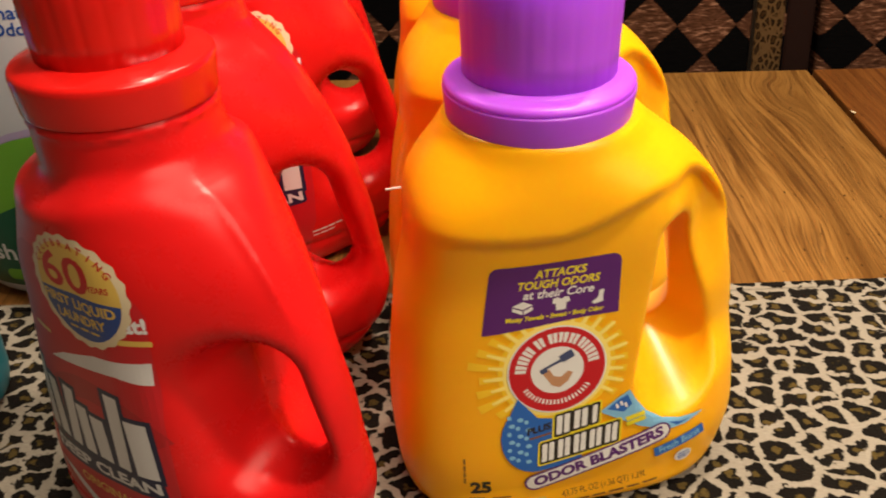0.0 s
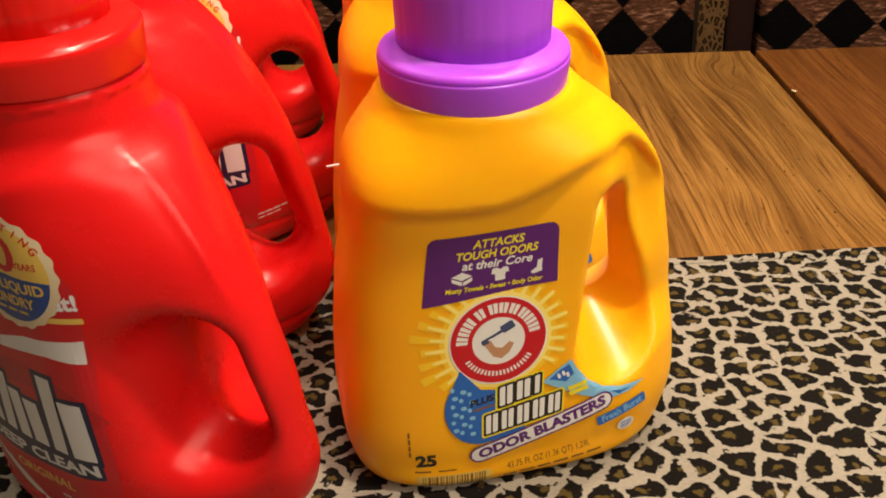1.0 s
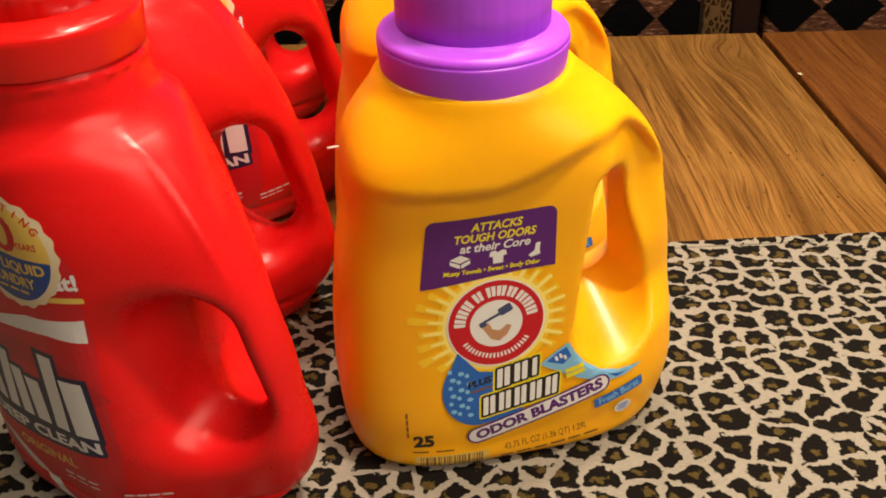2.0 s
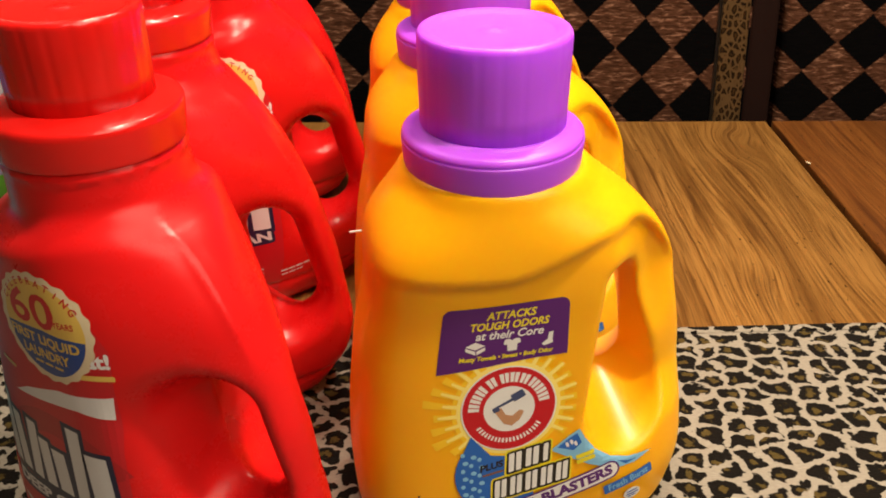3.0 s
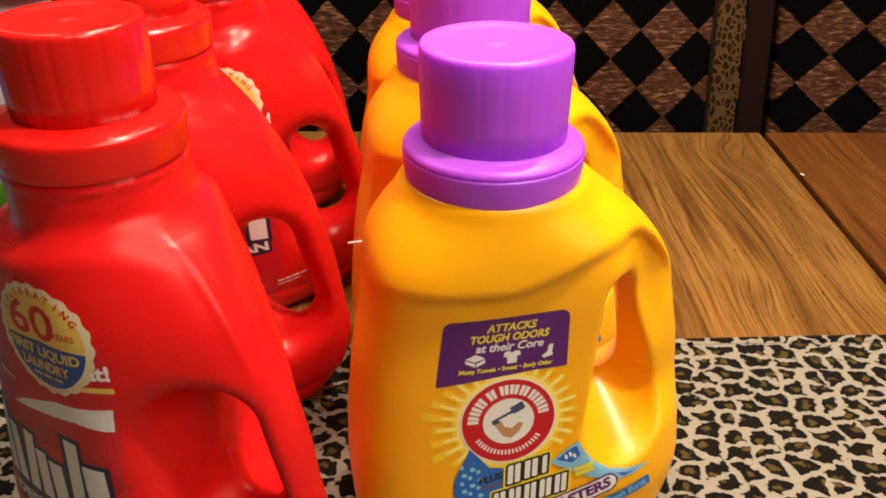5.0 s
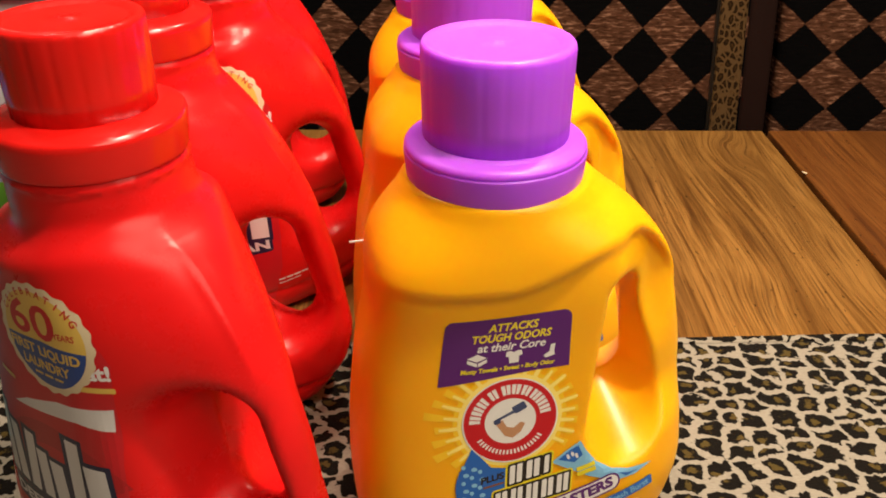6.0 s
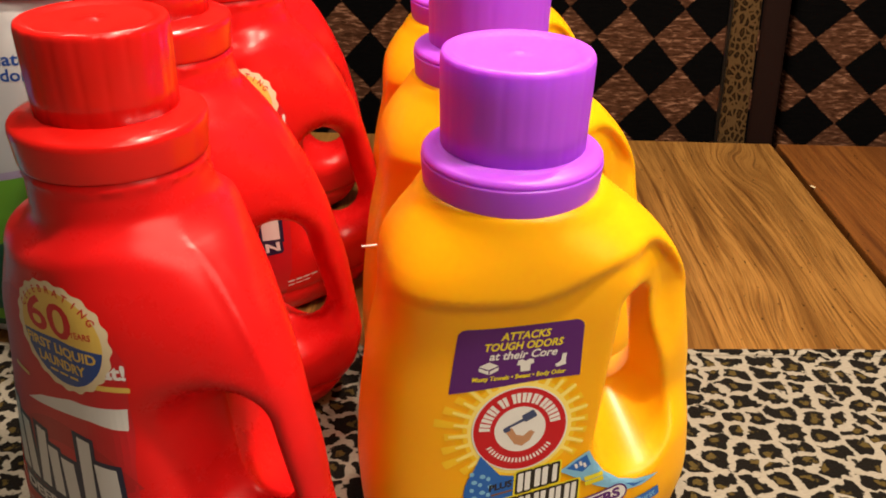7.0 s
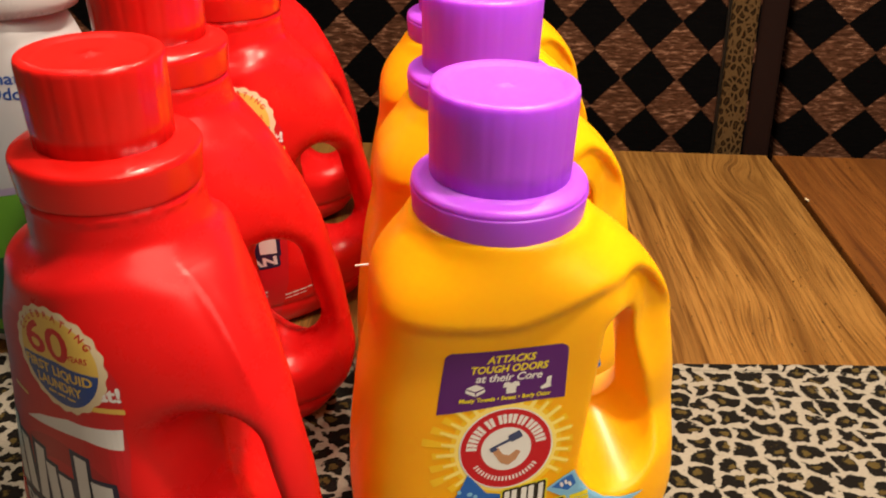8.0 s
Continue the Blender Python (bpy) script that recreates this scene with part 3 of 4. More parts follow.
def make_yellow(m):
    bottle = tagged(empty("detergent_bottle", m), "yellow plastic laundry detergent bottle with purple cap", "bottle", "row of yellow detergent bottles")
    body = shell_part("body", yellow_field, (-0.085, -0.066, -0.008), (0.115, 0.066, 0.206), 0.0021, YELLOW, bottle)
    cap = part("cap", lathe(cap_cup(0.0328, 0.214, 0.2575), 180, 0.00020, 22, (0.2, 0.2567)), PURPLE, bottle, "purple ribbed measuring cap")
    part("collar", lathe(cap_ring(0.0408, 0.1925, 0.2165), 112), PURPLE, cap)
    p = Print(yellow_field, bottle)
    # sunburst behind the round emblem: long pale rays over a lighter core
    cx, cz = -0.0009, 0.0898

    def ray(a, near, far, wide, tip):
        return [(cx + r * math.cos(radians(b)), cz + r * math.sin(radians(b))) for r, b in ((near, a - wide), (far, a - tip), (far, a + tip), (near, a + wide))]

    angles = [360 * i / 30 + 4 for i in range(30)]
    angles = [a for a in angles if not 232 < a < 325]
    p.shapes("sunburst", [ray(a, 0.022, 0.0360 + 0.0050 * ((i * 7) % 3) / 2 if 90 < a < 270 else 0.0335, 3.0, 3.3) for i, a in enumerate(angles)], "pale")
    p.put("glow", polygon(disc(cx, cz, 0.0275, 0.0282)), "pale")
    p.shapes("sunburst", [ray(a, 0.022, 0.0318 + 0.0022 * (i % 2), 3.4, 1.2) for i, a in enumerate(angles)], "light_yellow")
    p.put("glow", polygon(disc(cx, cz, 0.0252, 0.0260)), "light_yellow")
    # purple claim panel
    p.put("panel", polygon([(-0.0348, 0.1114)] + [(-0.0272 + 0.004 * math.cos(radians(a)), 0.1420 + 0.004 * math.sin(radians(a))) for a in (170, 150, 120, 95)] + [(0.0222 + 0.004 * math.cos(radians(a)), 0.1438 + 0.004 * math.sin(radians(a))) for a in (88, 60, 30, 2)] + [(0.0265, 0.1170), (0.010, 0.1166), (-0.005, 0.1152), (-0.020, 0.1134)]), "purple")
    p.put("lettering", words("ATTACKS", -0.0008, 0.1417, 0.0056, 1.5, 0.25, 0.0232, 0.03), "lime")
    p.put("lettering", words("TOUGH ODORS", -0.0016, 0.1363, 0.0056, 1.0, 0.25, 0.0362, 0.03), "lime")
    p.put("lettering", words("at their Core", -0.0014, 0.1313, 0.0060, 0.5, 0.25, 0.0315, 0.025), "white")
    p.shapes("towel_icon", [[(-0.0215, 0.1262), (-0.017, 0.1242), (-0.0125, 0.1262), (-0.0168, 0.1284)], [(-0.0215, 0.1255), (-0.017, 0.1235), (-0.017, 0.1215), (-0.0215, 0.1237)], [(-0.0165, 0.1235), (-0.0125, 0.1255), (-0.0125, 0.1237), (-0.0165, 0.1215)]], "white")
    p.shapes("shirt_icon", [[(-0.0035, 0.1284), (-0.0015, 0.1288), (0.0, 0.1278), (0.0015, 0.1288), (0.0035, 0.1286), (0.0040, 0.1262), (0.0024, 0.1258), (0.0022, 0.1222), (-0.0022, 0.1220), (-0.0024, 0.1256), (-0.0040, 0.1258)]], "white")
    p.shapes("sock_icon", [[(0.0170, 0.1298), (0.0192, 0.1302), (0.0188, 0.1262), (0.0192, 0.1240), (0.0150, 0.1228), (0.0138, 0.1240), (0.0166, 0.1262)]], "white")
    p.put("lettering", words("Musty Towels \u2022 Sweat \u2022 Body Odor", -0.0028, 0.1196, 0.0033, 1.5, 0.2, 0.0440, 0.035), "lime")
    # round red emblem: ring, bars for its lettering and a plain device in the middle
    p.put("emblem_edge", polygon(disc(cx, cz, 0.0232, 0.0240)), "white")
    p.put("emblem", polygon(disc(cx, cz, 0.0224, 0.0232)), "crimson")
    p.put("emblem_middle", polygon(disc(cx, cz, 0.0124, 0.0128)), "white")
    p.shapes("emblem_bar", [ring_piece(cx, cz, 0.0146, 0.0198, a + k - 3.0, a + k + 3.0, 1.035) for a in (172, 156, 140, 119, 98, 82, 65, 47, 31, 15) for k in (-3.8, 3.8)], "white")
    p.shapes("emblem_bar", [ring_piece(cx, cz, 0.0160, 0.0186, a - 1.6, a + 1.6, 1.035) for a in range(212, 332, 6) if a % 30], "white")
    p.shapes("device", [[(cx - 0.0070, cz - 0.0010), (cx - 0.0040, cz + 0.0012), (cx - 0.0018, cz - 0.0030), (cx + 0.0015, cz - 0.0040), (cx + 0.0050, cz - 0.0010), (cx + 0.0072, cz - 0.0022), (cx + 0.0050, cz - 0.0068), (cx + 0.0012, cz - 0.0098), (cx - 0.0026, cz - 0.0082)]], "skin")
    p.shapes("device", [[(cx - 0.0082, cz - 0.0002), (cx - 0.0074, cz + 0.0016), (cx + 0.0028, cz + 0.0068), (cx + 0.0036, cz + 0.0054)], round_rect(cx + 0.0042, cz + 0.0072, 0.0066, 0.0044, 0.0008, 28), round_rect(cx - 0.0064, cz + 0.0004, 0.0034, 0.0028, 0.0008, 20)], "slate")
    # water splash
    p.put("splash", polygon([(-0.0195, 0.0760)] + [(-0.010 + 0.0175 * math.cos(radians(a)), 0.0525 + 0.0215 * math.sin(radians(a))) for a in range(140, 292, 12)] + [(0.012, 0.035), (0.010, 0.060), (-0.010, 0.0640)]), "blue")
    p.shapes("droplet", [disc(-0.0235 + 0.0040 * (i % 3) + 0.0012 * (i % 2), 0.0655 - 0.0048 * (i // 3) - 0.0016 * (i % 3), 0.0011 + 0.0004 * (i % 2), 0.0013, 10) for i in range(18)], "sky", stuff=True)
    p.put("splash", polygon([(0.0200, 0.0620), (0.0290, 0.0690), (0.0345, 0.0725), (0.0375, 0.0665), (0.0435, 0.0580), (0.0520, 0.0515), (0.0620, 0.0485), (0.0760, 0.0478), (0.0660, 0.0440), (0.0560, 0.0435), (0.0400, 0.0500)]), "sky")
    p.shapes("splash", [[(0.0235, 0.0630), (0.0290, 0.0675), (0.0335, 0.0700), (0.0360, 0.0640), (0.0320, 0.0600)], [(0.0560, 0.0480), (0.0620, 0.0462), (0.0680, 0.0462), (0.0610, 0.0445)]], "blue")
    p.shapes("droplet", [round_rect(0.0285 + 0.0022 * i, 0.0640 + 0.0012 * (i % 2), 0.0014, 0.0030, 0.0006, 20) for i in range(3)], "white")
    # bars in place of the brand mark, on a dark ground, and the lettering round it
    p.put("lettering", words("PLUS", -0.0098, 0.0572, 0.0052, 12, 0.2, 0.0122, 0.04), "black")
    p.put("small_print", polygon(round_rect(-0.0088, 0.0531, 0.0105, 0.0011, 0.0003, 12)), "brown")

    def slanted(x, z, w, h):
        return round_rect(x, z, w, h, 0.0006, 11, 0.22)

    marks = [(0.0022, 0.0585, 0.0062, 0.0108), (0.0108, 0.0604, 0.0064, 0.0104), (0.0176, 0.0618, 0.0024, 0.0102)]
    marks += [(-0.0050 + 0.0078 * i, 0.0428 + 0.0015 * i, 0.0058, 0.0108) for i in range(5)]
    p.shapes("brand_ground", [round_rect(x, z, w + 0.0044, h + 0.0042, 0.0018, 11, 0.22) for x, z, w, h in marks], "lime")
    p.shapes("brand_edge", [round_rect(x, z, w + 0.0026, h + 0.0024, 0.0012, 11, 0.22) for x, z, w, h in marks], "black")
    strokes = [(x + k * w * 0.29, z + k * w * 0.055, w * 0.44 if w > 0.003 else w, h) for x, z, w, h in marks for k in ((-1, 1) if w > 0.003 else (0,))]
    p.shapes("brand_bar", [slanted(*k) for k in strokes], "white")
    p.shapes("tag_strip", [round_rect(0.0380, 0.0565, 0.0098, 0.0026, 0.0006, 14), round_rect(0.0385, 0.0535, 0.0098, 0.0026, 0.0006, 14)], "lime")
    p.put("banner_edge", polygon(round_rect(0.0205, 0.0336, 0.0765, 0.0112, 0.0055, 17.3)), "purple")
    p.put("banner", polygon(round_rect(0.0205, 0.0336, 0.0745, 0.0092, 0.0045, 17.3)), "white")
    p.put("lettering", words("ODOR BLASTERS", 0.0205, 0.0336, 0.0084, 17.3, 0.1, 0.0680, 0.05), "purple")
    p.put("scent_strip", polygon(round_rect(0.0632, 0.0338, 0.0280, 0.0064, 0.001, 14)), "blue")
    p.put("lettering", words("Fresh Burst", 0.0632, 0.0338, 0.0058, 14, 0.0, 0.0230, 0.02), "sky")
    p.put("badge", polygon(disc(0.0665, 0.0230, 0.0048, 0.0042, 24)), "white")
    p.shapes("badge_bar", [round_rect(0.0665, 0.0246, 0.0064, 0.0010, 0.0003, 8), round_rect(0.0667, 0.0226, 0.0070, 0.0010, 0.0003, 8), round_rect(0.0667, 0.0209, 0.0050, 0.0008, 0.0003, 8)], "blue")
    p.level = 0.00015
    # small print
    p.put("lettering", words("25", -0.0373, 0.0222, 0.0105, 2, 0.0, 0.0102, 0.05), "black")
    p.shapes("small_print", [round_rect(-0.0392, 0.0150, 0.0078, 0.0011, 0.0003), round_rect(-0.0272, 0.0150, 0.0090, 0.0009, 0.0003)], "brown")
    p.put("lettering", words("43.75 FL OZ (1.36 QT) 1.29L", 0.0250, 0.0140, 0.0062, 6, 0.0, 0.0440), "brown")
    p.shapes("small_print", [round_rect(0.0045 + 0.009 * i, 0.0058 + 0.0009 * i, 0.0066 + 0.0012 * (i % 2), 0.0013, 0.0003, 5) for i in range(6)], "brown")
    p.shapes("small_print", [round_rect(-0.0450, 0.0400 - 0.0042 * i, 0.0010, 0.0034, 0.0003) for i in range(4)], "brown")
    rng = random.Random(4)
    p.put("barcode_field", polygon(round_rect(-0.0235, 0.0070, 0.0370, 0.0104, 0.0004, 0.5)), "gold")
    x, bars = -0.0395, []
    while x < -0.008:
        w = rng.choice((0.0004, 0.0004, 0.0008, 0.0012))
        bars.append([(x, 0.0028), (x + w, 0.0028), (x + w, 0.0114), (x, 0.0114)])
        x += w + rng.choice((0.0005, 0.0007, 0.0011))
    p.shapes("barcode", bars, "brown", stuff=True)
    return bottle


YAW_Y = 12.0
first_yellow = make_yellow(pose(0.0250, 0.3520, 0.0022, 0, 0, YAW_Y))
copy_thing(first_yellow, pose(0.0165, 0.4800, 0.0022, 0, 0, YAW_Y - 3.0) @ Matrix.Scale(1.04, 4))
copy_thing(first_yellow, pose(0.0070, 0.6140, 0.0002, 0, 0, YAW_Y - 6.0) @ Matrix.Scale(1.04, 4))
copy_thing(first_yellow, pose(0.0170, 0.7420, 0.0002, 0, 0, YAW_Y - 8.0))


# ---------------------------------------------------------------- red bottles
def red_field(x, y, z):
    left = eased(z, [-0.01, 0.0, 0.010, 0.04, 0.12, 0.172, 0.1885, 0.1935, 0.1975, 0.221], [-0.072, -0.078, -0.083, -0.0810, -0.0630, -0.0525, -0.0490, -0.0435, -0.0325, -0.0308], 0.0026)
    right = eased(z, [-0.01, 0.0, 0.010, 0.030, 0.05, 0.10, 0.137, 0.165, 0.184, 0.194, 0.201, 0.221], [0.072, 0.080, 0.0885, 0.1020, 0.1065, 0.0990, 0.0890, 0.0765, 0.0655, 0.0565, 0.0455, 0.0412], 0.0036)
    # the shoulder's crest climbs towards the side of the grip
    zs = z - 0.0085 * smooth01(-0.010, 0.045, x) * smooth01(0.13, 0.18, z)
    deep = eased(zs, [-0.01, 0.0, 0.010, 0.04, 0.13, 0.172, 0.1885, 0.1925, 0.1970, 0.221], [0.043, 0.048, 0.053, 0.0540, 0.050, 0.0485, 0.0475, 0.0440, 0.0370, 0.0360], 0.0020)
    deep = deep * (1 - 0.50 * smooth01(0.018, 0.098, x) * (1 - smooth01(0.195, 0.212, z)))
    cx, a = (left + right) / 2, (right - left) / 2
    n = 2.6 - 0.6 * smooth01(0.150, 0.188, z)
    q = (np.abs((x - cx) / a) ** n + np.abs(y / deep) ** n + 1e-9) ** (1 / n)
    f = (q - 1) * np.minimum(a, deep)
    f = soft_max(f, z - 0.2235, 0.003)
    f = soft_max(f, 0.0 - z, 0.008)
    f = f + 0.0012 * np.exp(-((z - 0.020) / 0.0016) ** 2)
    f = f - 0.0006 * np.exp(-((y + 0.010) / 0.0022) ** 2) * smooth01(0.040, 0.055, x) * smooth01(0.13, 0.16, z) * (1 - smooth01(0.196, 0.203, z))
    # a thin moulded bead round the neck
    f = f - 0.0010 * np.exp(-((z - 0.2185) / 0.0011) ** 2)
    # the grip's opening flares towards both faces, more on the side of the grip
    d = np.abs(y)
    hole = capsule(x - 0.27 * np.maximum(-y, 0), z, 0.0625, 0.1120, 0.0140, 0.0690, 0.0760, 0.0160) - 0.40 * d - 0.20 * np.maximum(y, 0)
    return soft_max(f, -hole / 1.1, 0.010)


def make_red(m):
    bottle = tagged(empty("detergent_bottle", m), "glossy red plastic laundry detergent bottle with red cap", "bottle", "row of red detergent bottles")
    shell_part("body", red_field, (-0.088, -0.066, -0.008), (0.122, 0.066, 0.222), 0.0021, RED, bottle)
    cap = part("cap", lathe(cap_cup(0.0283, 0.238, 0.2755), 180, 0.00030, 20, (0.2, 0.2745)), RED_CAP, bottle, "glossy red measuring cap")
    part("collar", lathe(crisp([(0.0350, 0.2212), (0.0370, 0.2214), (0.0375, 0.2220), (0.0376, 0.2236), (0.0385, 0.2348), (0.0382, 0.2368), (0.0372, 0.2380), (0.0330, 0.2392), (0.0293, 0.2404), (0.027, 0.2404)]), 112), RED_CAP, cap)
    cap.location = (0.0052, 0, 0)
    p = Print(red_field, bottle)
    # the printed field
    p.put("label", polygon([(-0.046, 0.010), (0.030, 0.010), (0.0385, 0.04), (0.0395, 0.06), (0.0390, 0.10), (0.0410, 0.135), (0.0420, 0.152), (0.036, 0.165), (0.020, 0.172), (-0.02, 0.172), (-0.042, 0.160), (-0.046, 0.10)]), "crimson")
    p.put("swirl", polygon(ring_piece(0.002, 0.070, 0.030, 0.043, 25, 165, 0.95)), "deep_red")
    p.put("swoosh", polygon([(-0.022, 0.1140), (-0.010, 0.1205), (0.012, 0.1275), (0.0400, 0.1305), (0.0385, 0.1185), (0.022, 0.1205), (-0.002, 0.1170)]), "silver")
    p.put("swoosh", polygon([(-0.048, 0.040), (-0.036, 0.032), (-0.020, 0.022), (-0.006, 0.010), (0.002, 0.010), (-0.016, 0.027), (-0.034, 0.038)]), "silver")

    # brand mark as plain slanted bars on a navy ground
    def leg(x0, z0, x1, z1, w):
        x0, x1 = x0 - 0.006, x1 - 0.006
        return [(x0 - w / 2, z0), (x0 + w / 2, z0), (x1 + w / 2, z1), (x1 - w / 2, z1)]

    strokes = [leg(-0.0360, 0.0620, -0.0375, 0.1020, 0.0085), leg(-0.0255, 0.0630, -0.0265, 0.0960, 0.0080), leg(-0.0150, 0.0635, -0.0110, 0.0985, 0.0075),
               leg(-0.0040, 0.0640, -0.0035, 0.0915, 0.0075), leg(0.0070, 0.0645, 0.0065, 0.0890, 0.0090), leg(0.0190, 0.0650, 0.0210, 0.1075, 0.0080), leg(0.0325, 0.0650, 0.0315, 0.0965, 0.0115)]
    def grown(pts, d):
        mx, mz = sum(x for x, z in pts) / 4, sum(z for x, z in pts) / 4
        return [(x + math.copysign(d, x - mx), z + math.copysign(d, z - mz)) for x, z in pts]

    p.shapes("brand_edge", [grown(k, 0.0026) for k in strokes], "navy")
    p.put("banner", polygon(round_rect(-0.0060, 0.0565, 0.0800, 0.0115, 0.002, 5)), "navy")
    p.shapes("brand_bar", strokes, "silver")
    p.put("lettering", words("DEEP CLEAN", -0.0060, 0.0560, 0.0088, 5.0, 0.0, 0.0760, 0.04), "silver")
    p.put("lettering", words("ORIGINAL", -0.0060, 0.0425, 0.0076, 3.0, 0.0, 0.0400, 0.02), "gold")
    p.put("lettering", words("at!", 0.0370, 0.1480, 0.0095, 2, 0.0, 0.0095, 0.04), "silver")
    p.shapes("small_print", [round_rect(0.0350, 0.1400, 0.0150, 0.0026, 0.0006, 2), round_rect(-0.0220, 0.1290, 0.0120, 0.0020, 0.0006, -4)], "gold")
    p.shapes("small_print", [round_rect(0.006 + 0.0075 * i, 0.0345, 0.0055, 0.0013, 0.0003) for i in range(3)] + [round_rect(0.006 + 0.0075 * i, 0.0310, 0.0055, 0.0009, 0.0003) for i in range(3)], "silver")
    p.shapes("small_print", [round_rect(0.0375 + 0.0052 * i, 0.0300 + 0.0004 * i, 0.0044, 0.0012, 0.0003, 4) for i in range(4)] + [round_rect(0.0375 + 0.0052 * i, 0.0270 + 0.0004 * i, 0.0044, 0.0008, 0.0003, 4) for i in range(3)], "silver")
    # anniversary seal sticker with a scalloped edge
    sx, sz = 0.0125, 0.1588
    p.put("seal", polygon(disc(sx, sz, 0.0250, 0.0256, 120, 0.022, 20)), "cream", "gold foil anniversary seal sticker")
    p.put("seal_band", polygon(disc(sx, sz, 0.0218, 0.0224)), "gold")
    p.put("seal_field", polygon(ring_piece(sx, sz - 0.0005, 0.0001, 0.0216, 184, 356, 1.02)), "mid_blue")
    p.put("lettering", words("60", sx - 0.0040, sz + 0.0078, 0.0225, 0, 0.0, 0.0265, 0.015), "crimson")
    p.put("lettering", words("YEARS", sx + 0.0130, sz + 0.0045, 0.0040, 0, 0.0, 0.0095, 0.02), "crimson")
    for i, ch in enumerate("CELEBRATING"):
        a = 152 - i * 12.0
        p.put("lettering", words(ch, sx + 0.0212 * math.cos(radians(a)), sz + 0.0218 * math.sin(radians(a)), 0.0044, a - 90, 0.0, 0.0, 0.02), "crimson", up=i == 0)
    p.put("lettering", words("FIRST LIQUID", sx - 0.0010, sz - 0.0058, 0.0066, 0, 0.0, 0.0390, 0.03), "gold")
    p.put("lettering", words("LAUNDRY", sx - 0.0010, sz - 0.0128, 0.0066, 0, 0.0, 0.0270, 0.03), "gold")
    p.shapes("small_print", [round_rect(sx - 0.006 + 0.006 * i, sz - 0.0175, 0.0048, 0.0011, 0.0003) for i in range(3)], "gold")
    return bottle


first_red = make_red(pose(-0.1440, 0.3230, 0.0022, 0, 0, -29))
copy_thing(first_red, pose(-0.1650, 0.4420, 0.0022, 0, 0, -4) @ Matrix.Scale(1.03, 4))
copy_thing(first_red, pose(-0.1630, 0.5740, 0.0002, 0, 0, 7) @ Matrix.Scale(1.04, 4))
copy_thing(first_red, pose(-0.1880, 0.7200, 0.0002, 0, 0, 4))


# ---------------------------------------------------------------- softener and teal bottle
def softener_field(x, y, z):
    a = eased(z, [-0.01, 0.0, 0.01, 0.05, 0.13, 0.19, 0.225, 0.24, 0.25], [0.054, 0.060, 0.065, 0.067, 0.066, 0.062, 0.050, 0.040, 0.034])
    b = eased(z, [-0.01, 0.0, 0.01, 0.05, 0.13, 0.19, 0.225, 0.24, 0.25], [0.036, 0.040, 0.045, 0.046, 0.046, 0.043, 0.040, 0.038, 0.034])
    n = 2.8
    q = (np.abs(x / a) ** n + np.abs(y / b) ** n + 1e-9) ** (1 / n)
    f = (q - 1) * np.minimum(a, b)
    return soft_max(soft_max(f, z - 0.248, 0.004), -z, 0.008)


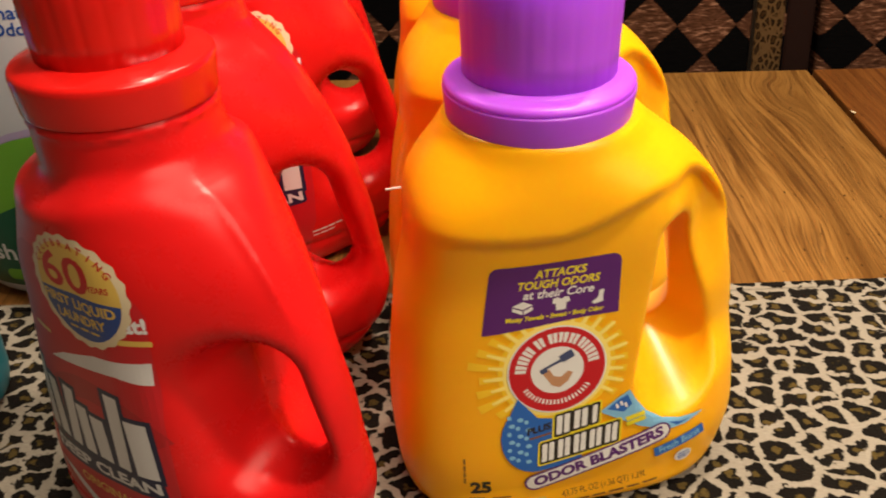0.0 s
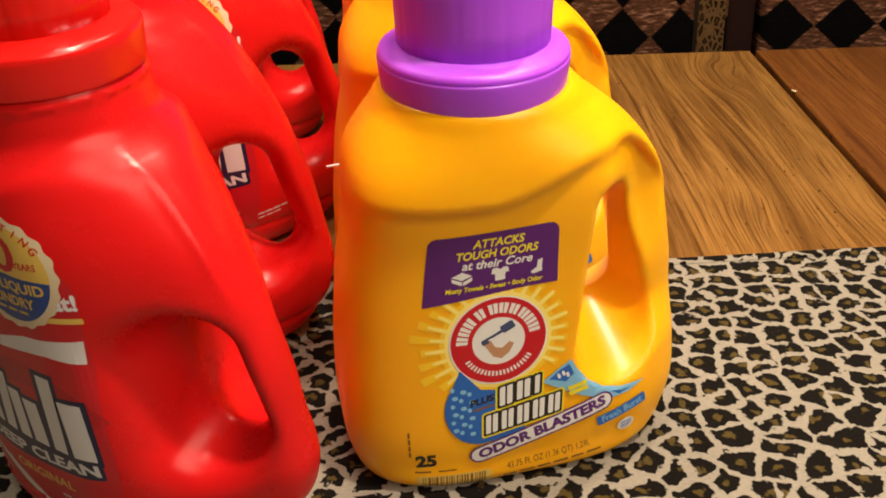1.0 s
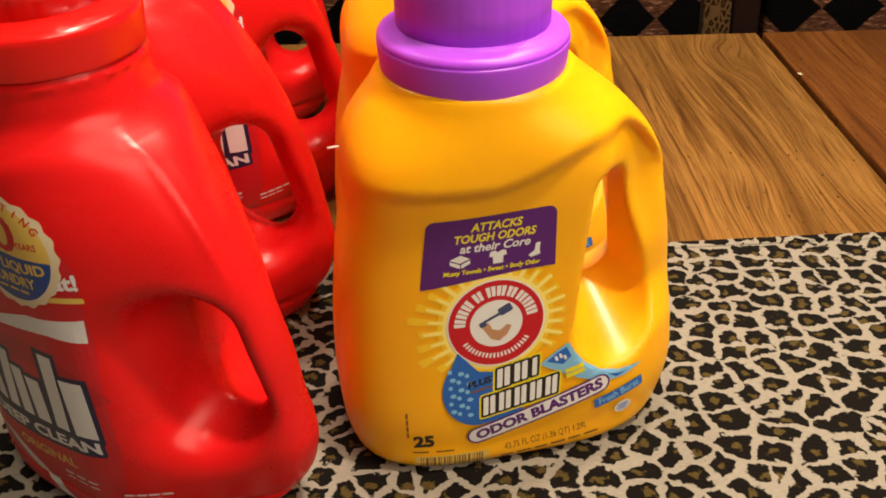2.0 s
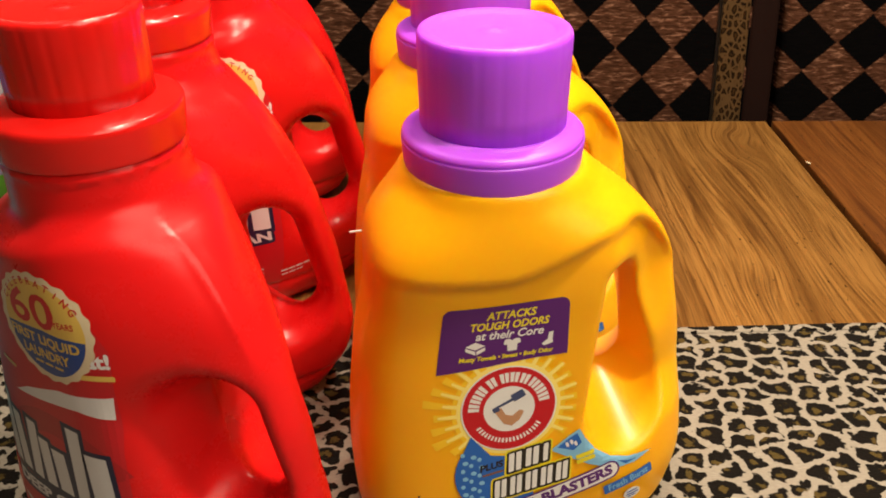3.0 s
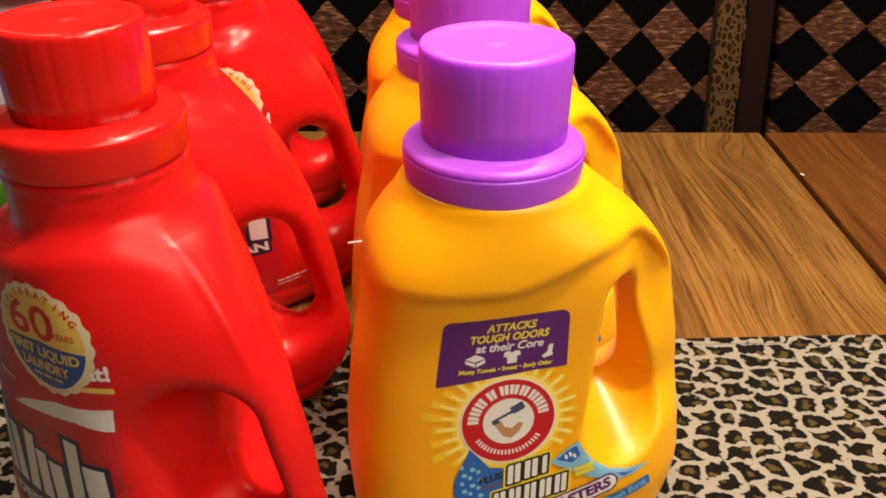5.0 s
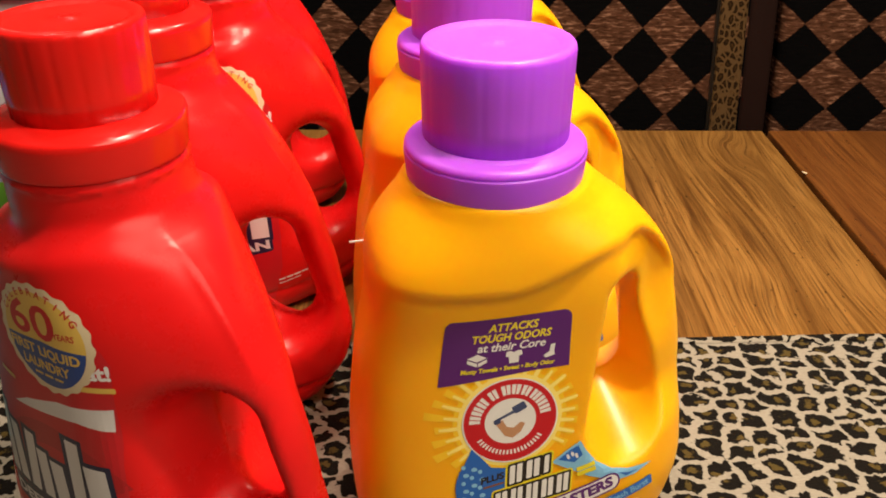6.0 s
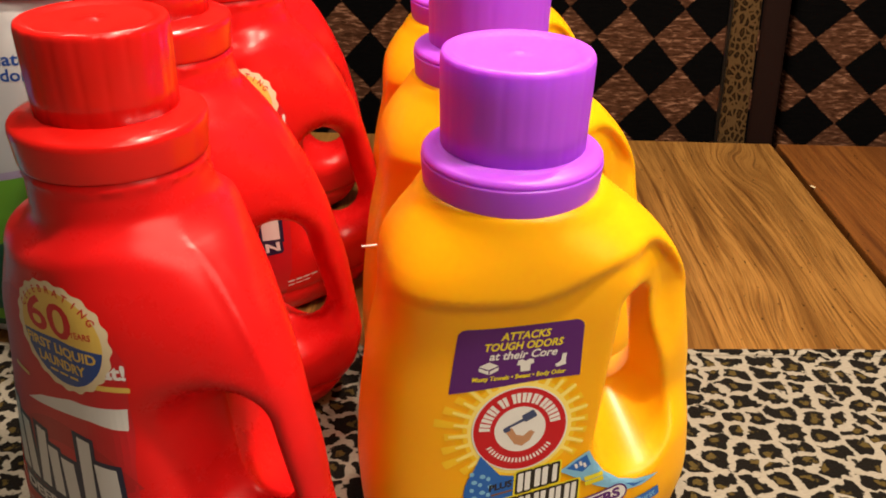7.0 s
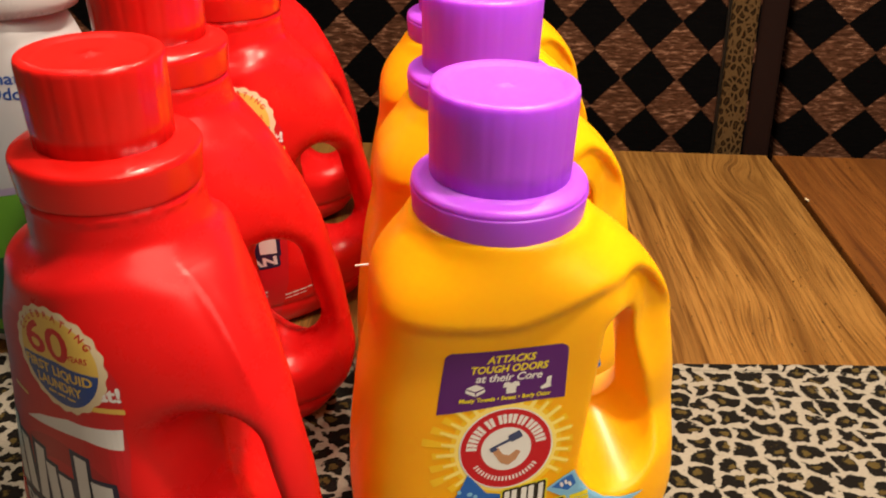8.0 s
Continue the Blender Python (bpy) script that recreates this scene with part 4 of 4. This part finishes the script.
def make_softener(m):
    bottle = tagged(empty("softener_bottle", m), "white and green plastic fabric softener bottle with grey cap", "bottle")
    shell_part("body", softener_field, (-0.09, -0.06, -0.008), (0.09, 0.06, 0.256), 0.003, WHITE_PLASTIC, bottle)
    cap = part("cap", lathe([(0.040, 0.240), (0.043, 0.246), (0.0435, 0.252), (0.042, 0.279), (0.040, 0.285), (0.036, 0.288), (0.01, 0.2885)], 80), SILVER, bottle, "grey plastic cap")
    cap.location = (0.018, 0, 0)
    p = Print(softener_field, bottle)
    p.put("label", polygon([(-0.06, 0.02), (0.058, 0.02), (0.058, 0.134), (0.045, 0.133), (0.010, 0.126), (-0.03, 0.112), (-0.06, 0.098)]), "green")
    p.put("band", polygon([(-0.058, 0.1030), (-0.03, 0.1165), (0.010, 0.1310), (0.045, 0.1385), (0.058, 0.1395), (0.058, 0.1345), (0.045, 0.1335), (0.010, 0.1265), (-0.03, 0.1125), (-0.058, 0.0985)]), "lilac")
    p.put("glow", polygon(disc(-0.030, 0.100, 0.018, 0.020, 40)), "white")
    p.put("label", polygon([(-0.06, 0.012), (0.058, 0.012), (0.058, 0.090), (0.04, 0.088), (0.0, 0.079), (-0.03, 0.066), (-0.06, 0.057)]), "dark_green")
    p.put("lettering", words("Eliminates", 0.024, 0.2045, 0.0105, 0, 0.0, 0.047, 0.02), "mid_blue")
    p.put("lettering", words("Odor", 0.030, 0.1950, 0.0105, 0, 0.0, 0.025, 0.02), "mid_blue")
    p.put("lettering", words("Fresh", -0.038, 0.0400, 0.0180, 0, 0.0, 0.044, 0.02), "white")
    p.put("badge", polygon(round_rect(-0.010, 0.022, 0.036, 0.009, 0.004, 0)), "green")
    return bottle


make_softener(pose(-0.298, 0.533, 0.0002, 0, 0, -6))


def teal_field(x, y, z):
    r = eased(z, [-0.01, 0.0, 0.01, 0.06, 0.10, 0.14, 0.16, 0.175], [0.040, 0.046, 0.051, 0.053, 0.050, 0.042, 0.032, 0.024])
    f = np.hypot(x, y * 1.15) - r
    return soft_max(soft_max(f, z - 0.172, 0.006), -z, 0.008)


teal = tagged(empty("cleaner_bottle", pose(-0.335, 0.382, 0.0022)), "rounded teal plastic bottle with blue cap", "bottle")
shell_part("body", teal_field, (-0.06, -0.06, -0.008), (0.06, 0.06, 0.18), 0.003, TEAL, teal)
part("cap", lathe([(0.022, 0.168), (0.023, 0.171), (0.022, 0.195), (0.019, 0.198)], 64), INK["blue"], teal)

# a bit of white plastic tag caught between the yellow bottles
tag = part("plastic_tag", box(-0.0045, 0.0045, -0.0005, 0.0005, -0.0006, 0.0006, 0.0003), INK["white"])
tag.matrix_basis = pose(-0.0470, 0.4150, 0.1270, 0, -4, 10)
tagged(tag, "small white plastic tag stuck to a yellow bottle", "tag")

crumb = part("crumb", box(-0.0026, 0.0026, -0.0010, 0.0010, 0, 0.0012, 0.0004), INK["cream"])
crumb.matrix_basis = pose(0.3605, 0.7830, 0, 0, 0, -60)
tagged(crumb, "tiny white crumb beside the joint of the table", "crumb")
